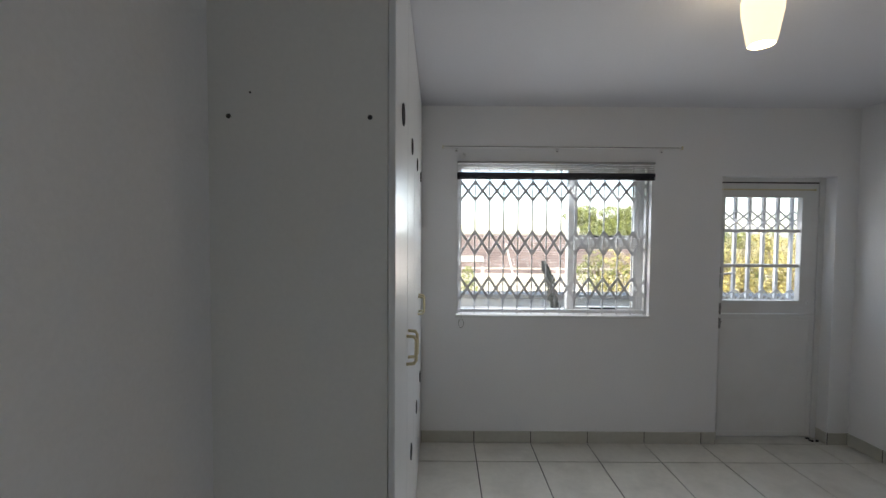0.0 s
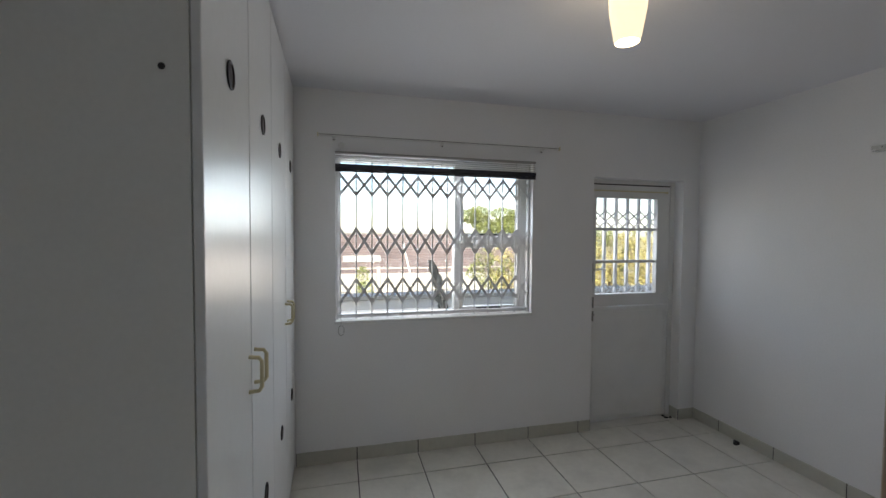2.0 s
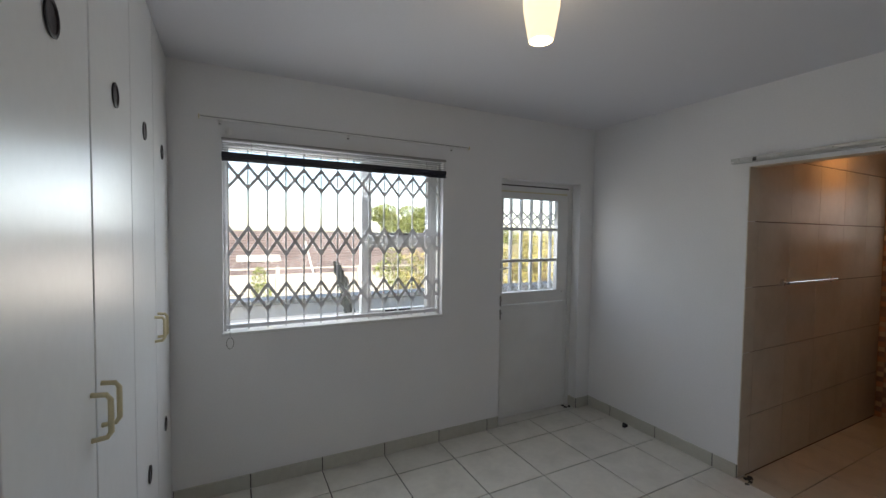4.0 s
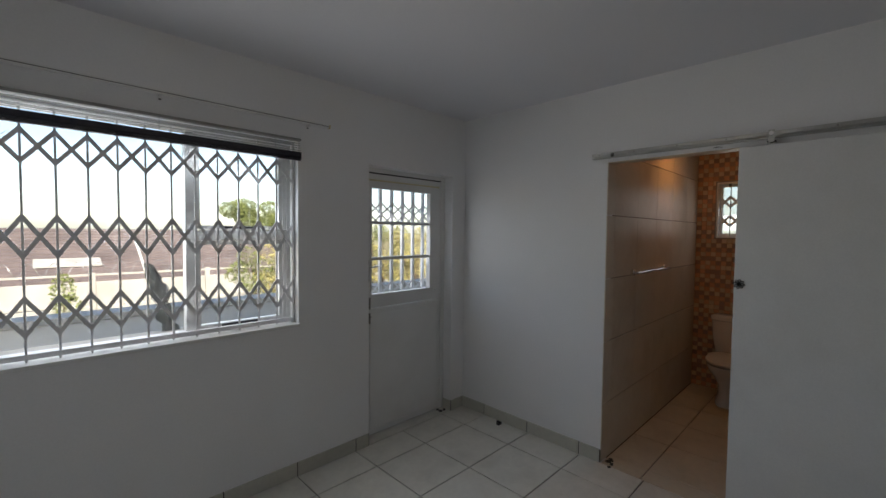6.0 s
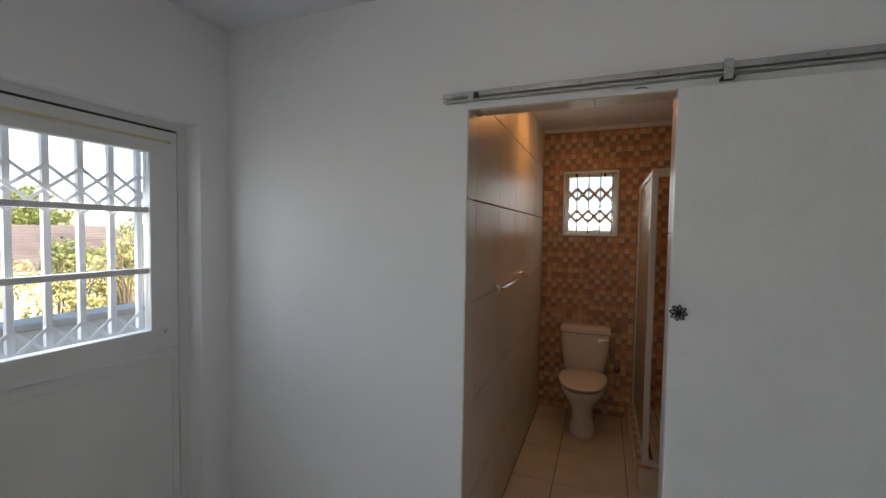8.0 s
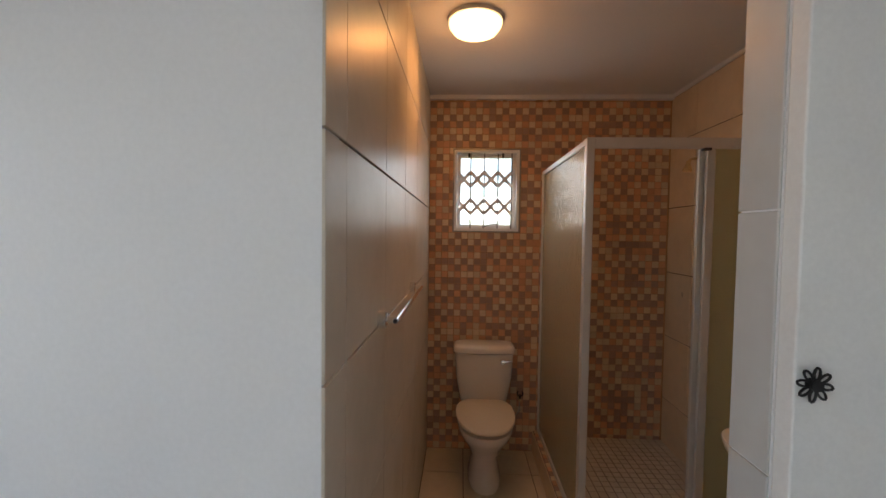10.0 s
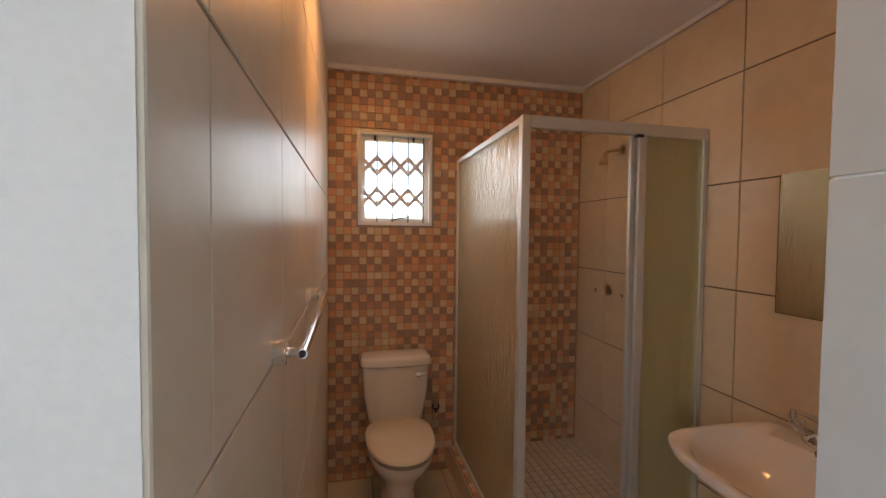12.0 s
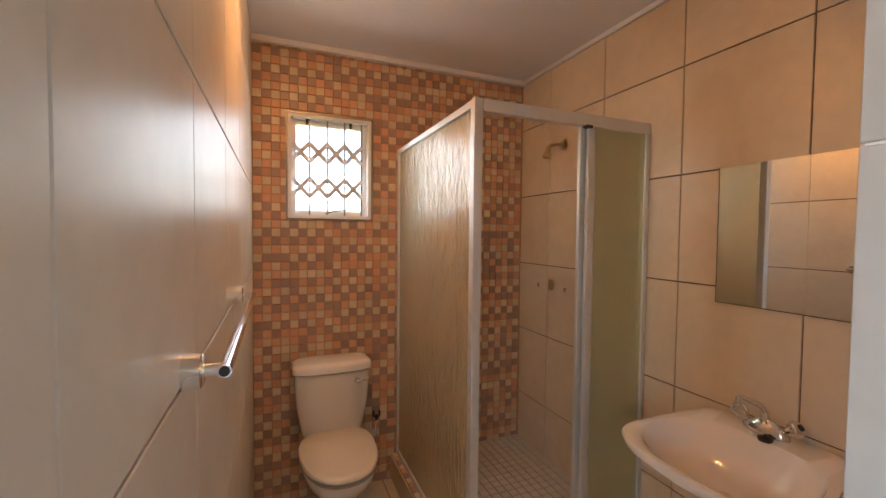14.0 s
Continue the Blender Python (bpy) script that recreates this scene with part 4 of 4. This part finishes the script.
rws = [(-400, -0.25), (-5, -0.25), (0.5, -0.25), (2.6, -0.25), (4, -0.35), (9, -0.6), (13, -1.1), (18, -2.2), (40, -2.6), (120, -2.0), (900, 1.0)]
grid = [[bm.verts.new((x, y, z)) for x in cols] for y, z in rws]
for a, b in zip(grid, grid[1:]):
    for k in range(len(cols) - 1):
        bm.faces.new((a[k], a[k + 1], b[k + 1], b[k]))
setting("ground", bm, M_GRASS, "dry yellowish grass ground sloping away", "ground")
setting("patio", box(-8, 8, 0.22, 2.3, -0.4, -0.06), M_CONC, "grey concrete patio outside the window", "pavement")
pw = thing("garden_wall", "low pale plastered garden wall", "wall", kind="structure")
part("wall_body", box(-14, 12, 2.3, 2.5, -0.4, 0.78), M_WPLAST, pw)
part("coping", box(-14.05, 12.05, 2.26, 2.54, 0.78, 0.84, 0.01), M_CONC, pw, "weathered coping")

# concrete panel fence with wire coil
fc = thing("boundary_fence", "pale concrete panel boundary fence with wire mesh", "fence")
for k in range(14):
    x = -20 + k * 2.6
    part("post", box(x - 0.06, x + 0.06, 10.94, 11.06, -1.0, 0.5, 0.01), M_CONC, fc)
    for j in range(2):
        part("panel", box(x + 0.065, x + 2.535, 10.97, 11.03, -0.95 + j * 0.62, -0.95 + j * 0.62 + 0.6, 0.01), M_CONC, fc)
part("top_bar", box(-20, 14, 10.97, 11.03, 0.42, 0.47), M_CONC, fc)
coil = bmesh.new()
tube([(-16 + s * 0.028, 11 + 0.15 * math.cos(s * 0.42), 0.62 + 0.15 * math.sin(s * 0.42)) for s in range(1100)], 0.006, 4, bm=coil)
tagged(part("razor_wire", coil, M_WIRE), "coiled razor wire along the fence top", "wire")

# house below the garden, brown tiled roof
hs = thing("neighbour_house", "neighbouring house with a broad brown tiled roof", "house")
part("wall", box(-16, 13, 20.5, 29, -2.7, -0.75), M_WPLAST, hs)
rf = bmesh.new()
for r in range(16):
    y0, y1 = 19.8 + r * 0.36, 19.8 + r * 0.36 + 0.4
    z0, z1 = -0.75 + r * 0.145, -0.75 + (r + 1) * 0.145
    v = [rf.verts.new(p) for p in ((-17, y0, z0 + 0.05), (14, y0, z0 + 0.05), (14, y1, z1 + 0.03), (-17, y1, z1 + 0.03), (-17, y0, z0 - 0.03), (14, y0, z0 - 0.03))]
    rf.faces.new(v[:4])
    rf.faces.new((v[4], v[5], v[1], v[0]))
v = [rf.verts.new(p) for p in ((-17, 25.56, 1.57), (14, 25.56, 1.57), (14, 31, -0.75), (-17, 31, -0.75))]
rf.faces.new(v)
part("roof", rf, M_ROOF, hs, "brown roof tiles with tree shade painted on as dark patches")
for x in (-10, -4, 2, 8):
    wv = part("window", framing(bmesh.new(), x, x + 1.5, -2.0, -1.0, 0.06, 20.44, 20.5), M_WOODW, hs)
    part("pane", box(x + 0.06, x + 1.44, 20.47, 20.475, -1.94, -1.06), M_NAVY, wv)


def leaf_cloud(name, centres, count, size, material, parent, seed):
    rg = np.random.RandomState(seed)
    verts, faces = [], []
    for _ in range(count):
        c, r = centres[rg.randint(len(centres))]
        d = rg.normal(size=3)
        d /= np.linalg.norm(d)
        p = np.array(c) + d * np.array(r) * rg.uniform(0.45, 1.05) ** 0.6
        a = rg.normal(size=3)
        a /= np.linalg.norm(a)
        b = np.cross(a, rg.normal(size=3))
        b /= np.linalg.norm(b) + 1e-9
        s = size * rg.uniform(0.5, 1.3)
        i = len(verts)
        verts += [tuple(p - a * s), tuple(p + b * s * 0.45), tuple(p + a * s), tuple(p - b * s * 0.45)]
        faces.append((i, i + 1, i + 2, i + 3))
    me = bpy.data.meshes.new(name)
    me.from_pydata(verts, [], faces)
    me.materials.append(material)
    ob = new(name, me)
    ob.parent = parent
    return ob


def limb_tree(t, base, height, seed, levels, r0, spread):
    rg = random.Random(seed)
    bm = bmesh.new()
    tips = []

    def grow(p, d, ln, r, lev):
        pts, q = [p], p
        dd = d.copy()
        for _ in range(3):
            dd = (dd + Vector((rg.uniform(-.18, .18), rg.uniform(-.18, .18), rg.uniform(-.05, .12)))).normalized()
            q = q + dd * ln / 3
            pts.append(q)
        tube(pts, [r, r * 0.88, r * 0.75, r * 0.6], 6, bm=bm)
        tips.append(q)
        if lev:
            for k in range(3 if lev > 1 else 4):
                nd = (dd + Vector((rg.uniform(-1, 1), rg.uniform(-1, 1), rg.uniform(-.2, .6))) * spread).normalized()
                grow(pts[rg.choice((2, 3, 3))], nd, ln * rg.uniform(.55, .8), r * .55, lev - 1)
    grow(Vector(base), Vector((0, 0, 1)), height, r0, levels)
    part("trunk", bm, M_BARK, t)
    return tips


t1 = thing("tree", "broad leafy green tree beyond the neighbouring roof", "tree")
tips = limb_tree(t1, (12.0, 34, -2.6), 2.6, 3, 3, 0.22, 0.9)
cen = [((12 + random.uniform(-3.4, 3.4), 34 + random.uniform(-2, 2), 2.2 + random.uniform(-1.4, 1.5)), (1.2, 1.1, 0.75)) for _ in range(26)]
leaf_cloud("crown", cen, 30000, 0.10, M_LEAF, t1, 4)
t2 = thing("tree", "bare thin-branched tree beside the fence", "tree")
limb_tree(t2, (-8.5, 12.5, -0.9), 2.5, 11, 4, 0.09, 0.9)
# extra bare tree, added so its branches shade the roof
t3 = thing("tree", "bare spreading tree casting shade on the neighbouring roof", "tree")
limb_tree(t3, (-5.5, 14.5, -1.4), 2.6, 23, 5, 0.12, 1.0)
sk_l = tagged(part("roof_sheet", loft([[(x, y, -0.70 + (y - 19.8) * 0.403 + d) for x, y in ((-2.9, 21.3), (-0.7, 21.3), (-0.7, 22.0), (-2.9, 22.0))] for d in (0.04, 0.10)]), M_CONC), "pale grey corrugated sheet lying on the neighbouring roof", "roof sheet")
tagged(part("leaning_pole", tube([(0.1, 18.2, 1.15), (0.95, 18.2, -2.3)], 0.05, 8), M_WPLAST), "leaning white pole beyond the fence", "pole")
sb = random.Random(8)
for k in range(20):
    x, y = 1.6 + k * 0.52 + sb.uniform(-0.3, 0.3), sb.uniform(6.6, 9.0)
    h = sb.uniform(1.5, 2.4)
    s = thing("shrub", "tall dry yellow-green garden shrub", "shrub", "dry shrubs in the garden")
    bm = bmesh.new()
    for q in range(7):
        a, w = sb.uniform(0, 6.28), sb.uniform(0.1, 0.55)
        tube([(x, y, -0.6), (x + w * 0.4 * math.cos(a), y + w * 0.4 * math.sin(a), -0.6 + h * 0.55), (x + w * math.cos(a), y + w * math.sin(a), -0.6 + h)], [0.02, 0.014, 0.005], 5, bm=bm)
    part("stems", bm, M_BARK, s)
    leaf_cloud("crown", [((x + sb.uniform(-.45, .45), y + sb.uniform(-.4, .4), -0.6 + h * sb.uniform(.3, 1.0)), (.3, .3, .3)) for _ in range(9)], 2000, 0.042, M_DRYLEAF if k % 3 else M_LEAF, s, 20 + k)
s = thing("shrub", "bright green young plant against the fence", "shrub")
bm = tube([(-2.4, 9.5, -0.66), (-2.38, 9.5, 0.3)], [0.02, 0.006], 5)
part("stems", bm, M_BARK, s)
leaf_cloud("crown", [((-2.4, 9.5, 0.25), (.22, .22, .4)), ((-2.35, 9.5, -0.1), (.27, .22, .3))], 800, 0.04, M_LEAF, s, 77)

# weathered cloth strip leaning on the outer sill
cl = bmesh.new()
prof = []
NV, NU = 22, 5
for side in (0, 1):
    for k in range(NV):
        f = k / (NV - 1)
        x = -2.348 + 0.118 * f + 0.010 * math.sin(f * 5)
        w = (0.016 + 0.024 * min(1, f * 4)) * (1 + 0.16 * math.sin(f * 19) + 0.10 * math.sin(f * 41))
        z = 1.415 - 0.397 * f
        prof.append([cl.verts.new((x + (u / (NU - 1) * 2 - 1) * w + 0.004 * math.sin(f * 23 + u), 0.285 + 0.025 * (1 - f) + side * 0.007 + 0.009 * math.sin(u * 2.1 + f * 9), z + (0.010 * math.sin(u * 1.7 + k) if 0 < k < NV - 1 else 0.0))) for u in range(NU)])
for side in (0, 1):
    for k in range(NV - 1):
        for u in range(NU - 1):
            a = prof[side * NV + k]
            b = prof[side * NV + k + 1]
            cl.faces.new((a[u], a[u + 1], b[u + 1], b[u]))
for k in range(NV - 1):
    for u in (0, NU - 1):
        cl.faces.new((prof[k][u], prof[k + 1][u], prof[NV + k + 1][u], prof[NV + k][u]))
tagged(part("cloth_strip", cl, M_CLOTH, smooth=True), "torn dark grey weathered cloth strip standing on the outer sill", "cloth")

# ---- tiles, laid piece by piece ----
TILE_MESH = {}


def tile_mesh(w, h, d, material, c, name):
    key = (round(w, 3), round(h, 3), d, material.name)
    if key not in TILE_MESH:
        w, h = key[0] / 2, key[1] / 2
        me = bpy.data.meshes.new(name)
        v = [(-w, -h, 0), (w, -h, 0), (w, h, 0), (-w, h, 0), (-w, -h, d - c), (w, -h, d - c), (w, h, d - c), (-w, h, d - c), (-w + c, -h + c, d), (w - c, -h + c, d), (w - c, h - c, d), (-w + c, h - c, d)]
        f = [(8, 9, 10, 11)] + [(i + o, (i + 1) % 4 + o, (i + 1) % 4 + o + 4, i + o + 4) for o in (0, 4) for i in range(4)]
        me.from_pydata(v, [], f)
        me.materials.append(material)
        TILE_MESH[key] = me
    return TILE_MESH[key]


def breaks(start, pitch, lo, hi):
    k0 = math.ceil((lo - start) / pitch + 1e-6)
    out = [lo]
    while start + k0 * pitch < hi - 1e-4:
        if start + k0 * pitch - lo > 0.012:
            out.append(start + k0 * pitch)
        k0 += 1
    return out + [hi]


def lay(parent, origin, u, v, us, vs, material, gap=0.004, gap_v=None, d=0.006, c=0.0015, name="tile", skip=None):
    u, v, origin = Vector(u), Vector(v), Vector(origin)
    n = u.cross(v)
    rot = Matrix((u, v, n)).transposed().to_4x4()
    for a, b in zip(us, us[1:]):
        for p, q in zip(vs, vs[1:]):
            if skip and skip((a + b) / 2, (p + q) / 2):
                continue
            if b - a < gap * 2 or q - p < gap * 2:
                continue
            ob = new(name, tile_mesh(b - a - gap, q - p - (gap_v or gap), d, material, c, name))
            ob.parent = parent
            ob.matrix_world = Matrix.Translation(origin + u * (a + b) / 2 + v * (p + q) / 2) @ rot


S = 0.446
lay(floor, (0, 0, -0.006), (1, 0, 0), (0, 1, 0), breaks(-2.945, S, LEFT, 0), breaks(-0.27, S, BACK, 0), M_FLOOR, gap=0.007)
lay(bath_floor, (0, 0, -0.006), (1, 0, 0), (0, 1, 0), breaks(1.498, S, 0.0, MX), breaks(-1.586, S, RY, LY), M_BFLOOR, gap=0.005, skip=lambda x, y: y < OY and x < 0.1)
sk = thing("baseboard", "beige cut-tile skirting with dark joints", "baseboard", kind="structure")
SKH = 0.093
bk = bmesh.new()
for a in ((-3.36, DX0, -0.004, 0.0), (DX1, 0.0, -0.004, 0.0), (-0.004, 0.0, -1.315, -0.004)):
    box(*a, 0.0, SKH - 0.001, bm=bk)
part("mortar", bk, M_GROUT, sk)
lay(sk, (0, 0, 0), (1, 0, 0), (0, 0, 1), [x for x in breaks(-2.945, S, -3.36, DX0)], [0.0, SKH], M_SKIRT, gap=0.007, gap_v=0.001, d=0.009)
lay(sk, (0, 0, 0), (1, 0, 0), (0, 0, 1), [DX1, -0.010], [0.0, SKH], M_SKIRT, gap=0.007, gap_v=0.001, d=0.009)
lay(sk, (DX1, 0, 0), (0, -1, 0), (0, 0, 1), [-0.095, -0.0], [0.0, SKH], M_SKIRT, gap=0.007, gap_v=0.001, d=0.009)
lay(sk, (DX0, 0, 0), (0, 1, 0), (0, 0, 1), [-0.005, 0.09], [0.0, SKH], M_SKIRT, gap=0.007, gap_v=0.001, d=0.009)
lay(sk, (0, 0, 0), (0, -1, 0), (0, 0, 1), breaks(0.263, S, 0.0, 1.315), [0.0, SKH], M_SKIRT, gap=0.007, gap_v=0.001, d=0.009)
lay(sk, (0, 0, 0), (0, -1, 0), (0, 0, 1), breaks(0.263, S, 2.12, -BACK), [0.0, SKH], M_SKIRT, gap=0.007, gap_v=0.001, d=0.009)
lay(sk, (LEFT, 0, 0), (0, 1, 0), (0, 0, 1), breaks(-0.27, S, BACK, -2.04), [0.0, SKH], M_SKIRT, gap=0.007, gap_v=0.001, d=0.009)
lw = thing("bath_tiles_west", "large glazed beige wall tiles with thin dark joints", "wall tiles", kind="structure")
zl = breaks(1.74, 0.4435, 0.0, BCEIL - 0.002)
lay(lw, (0, LY + T, 0), (1, 0, 0), (0, 0, 1), breaks(0.56, 0.43, 0.0, MX), zl, M_LTILE, gap=0.0022, gap_v=0.006, skip=lambda x, z: False)
ew = thing("bath_tiles_east", "large beige wall tiles with brown joints", "wall tiles", kind="structure")
zr = breaks(1.757, 0.4435, 0.0, BCEIL - 0.02)
lay(ew, (0, RY - T, 0), (-1, 0, 0), (0, 0, 1), breaks(-1.05, 0.4435, -MX, -WT), zr, M_BTILE, gap=0.0048, gap_v=0.0052)
lay(ew, (WT - T, 0, 0), (0, 1, 0), (0, 0, 1), breaks(-2.55, 0.44, RY, OY), zr, M_BTILE, gap=0.004)
lay(ew, (0, OY, 0), (-1, 0, 0), (0, 0, 1), [-WT, -0.003], breaks(1.61, 0.4435, 0.0, OZ), M_JAMB, gap=0.004, d=0.004)
lay(ew, (0, 0, OZ), (1, 0, 0), (0, -1, 0), [0.003, WT], breaks(1.80, 0.44, 1.325, -OY - 0.004), M_BTILE, gap=0.004, d=0.004)

# mosaic: the stretch above the toilet as single pieces, the rest joined
P = 0.0462
rgm = random.Random(12)
joined = bmesh.new()
nu, nz = int((LY - RY) / P), int((BCEIL - 0.03) / P)
for i in range(nu + 1):
    for j in range(nz + 1):
        y1 = LY - i * P
        y0, z0, z1 = max(y1 - P, RY), j * P, min(j * P + P, BCEIL - 0.03)
        if y1 - y0 < 0.01 or z1 - z0 < 0.01:
            continue
        cy, cz = (y0 + y1) / 2, (z0 + z1) / 2
        if BY0 - 0.012 < cy < BY1 + 0.012 and BZ0 - 0.012 < cz < BZ1 + 0.012:
            continue
        # sheets of a three-colour weave, each laid with its own phase
        k = (1, 0, 2)[(j - i % 2 + (i // 9) * 2 + (j // 9)) % 3]
        if rgm.random() < 0.17:
            k = rgm.randrange(3)
        w, h = y1 - y0 - 0.004, z1 - z0 - 0.004
        if cy > -2.0 and 0.85 < cz < 1.55 and w > 0.04:
            ob = new("mosaic_tile", tile_mesh(w, h, 0.006, MOS[k], 0.0015, "mosaic_tile"))
            ob.parent = mosaic_wall
            ob.matrix_world = Matrix.Translation((MX + T, cy, cz)) @ Matrix(((0, 0, -1), (-1, 0, 0), (0, 1, 0))).to_4x4()
        else:
            fs0 = len(joined.faces)
            v = [joined.verts.new((MX + T - dx, cy + sy * (w / 2 - o), cz + sz * (h / 2 - o))) for dx, o in ((0.0, 0), (0.0045, 0), (0.006, 0.0015)) for sy, sz in ((-1, -1), (1, -1), (1, 1), (-1, 1))]
            for f in [(8, 9, 10, 11)] + [(q + o, (q + 1) % 4 + o, (q + 1) % 4 + o + 4, q + o + 4) for o in (0, 4) for q in range(4)]:
                joined.faces.new([v[q] for q in f]).material_index = k
# kerb top mosaic
for i in range(int((MX - SX + 0.045) / P)):
    for j in range(2):
        x0, y0 = SX - 0.043 + i * P, SY - 0.04 + j * 0.04
        k = (i + j) % 3
        v = [joined.verts.new((x0 + (P - 0.004) * a, y0 + 0.037 * b, KZ - 0.006 + 0.006 * c)) for c in (0, 1) for a, b in ((0, 0), (1, 0), (1, 1), (0, 1))]
        for f in ((4, 5, 6, 7), (0, 1, 5, 4), (1, 2, 6, 5), (2, 3, 7, 6), (3, 0, 4, 7)):
            joined.faces.new([v[q] for q in f]).material_index = k
lump = random.Random(3)
for k in range(26):
    y, w = lump.uniform(-2.3, LY - 0.01) if k % 2 else lump.uniform(-1.8, LY - 0.01), lump.uniform(0.006, 0.018)
    bm = box(MX - 0.008, MX + 0.004, y - w, y + w, BCEIL - 0.042, BCEIL - 0.028 + lump.uniform(0, 0.006), 0.003, 1)
    part("mortar_lump", bm, M_MGROUT, mosaic_wall, "rough mortar smeared under the cornice" if k == 0 else "")
tagged(part("mosaic_field", joined, MOS, mosaic_wall), "orange, brown and cream mosaic tiles", kind="stuff")
sf = bmesh.new()
for i in range(20):
    for j in range(16):
        x0, y0 = SX + 0.047 + i * 0.05, RY + 0.002 + j * 0.05
        wx, wy = min(0.0445, MX - 0.002 - x0), min(0.0445, SY - 0.042 - y0)
        if wx > 0.008 and wy > 0.008:
            v = [sf.verts.new((x0 + wx * a, y0 + wy * b, SF - 0.004 + 0.004 * c)) for c in (0, 1) for a, b in ((0, 0), (1, 0), (1, 1), (0, 1))]
            for f in ((4, 5, 6, 7), (0, 1, 5, 4), (1, 2, 6, 5), (2, 3, 7, 6), (3, 0, 4, 7)):
                sf.faces.new([v[q] for q in f])
tagged(part("floor_tiles", sf, M_SHFL, shower_floor), "small pale square shower floor tiles", kind="stuff")
kf = thing("kerb_tiles", "beige tiles facing the shower kerb", "kerb tiles", kind="structure")
lay(kf, (0, SY + 0.04, 0), (-1, 0, 0), (0, 0, 1), breaks(-1.5, S, -MX, -SX + 0.045), [0.0, KZ - 0.004], M_BTILE, gap=0.004)
lay(kf, (SX - 0.045, 0, 0), (0, -1, 0), (0, 0, 1), breaks(2.4, S, -SY - 0.04, -RY), [0.0, KZ - 0.004], M_BTILE, gap=0.004)
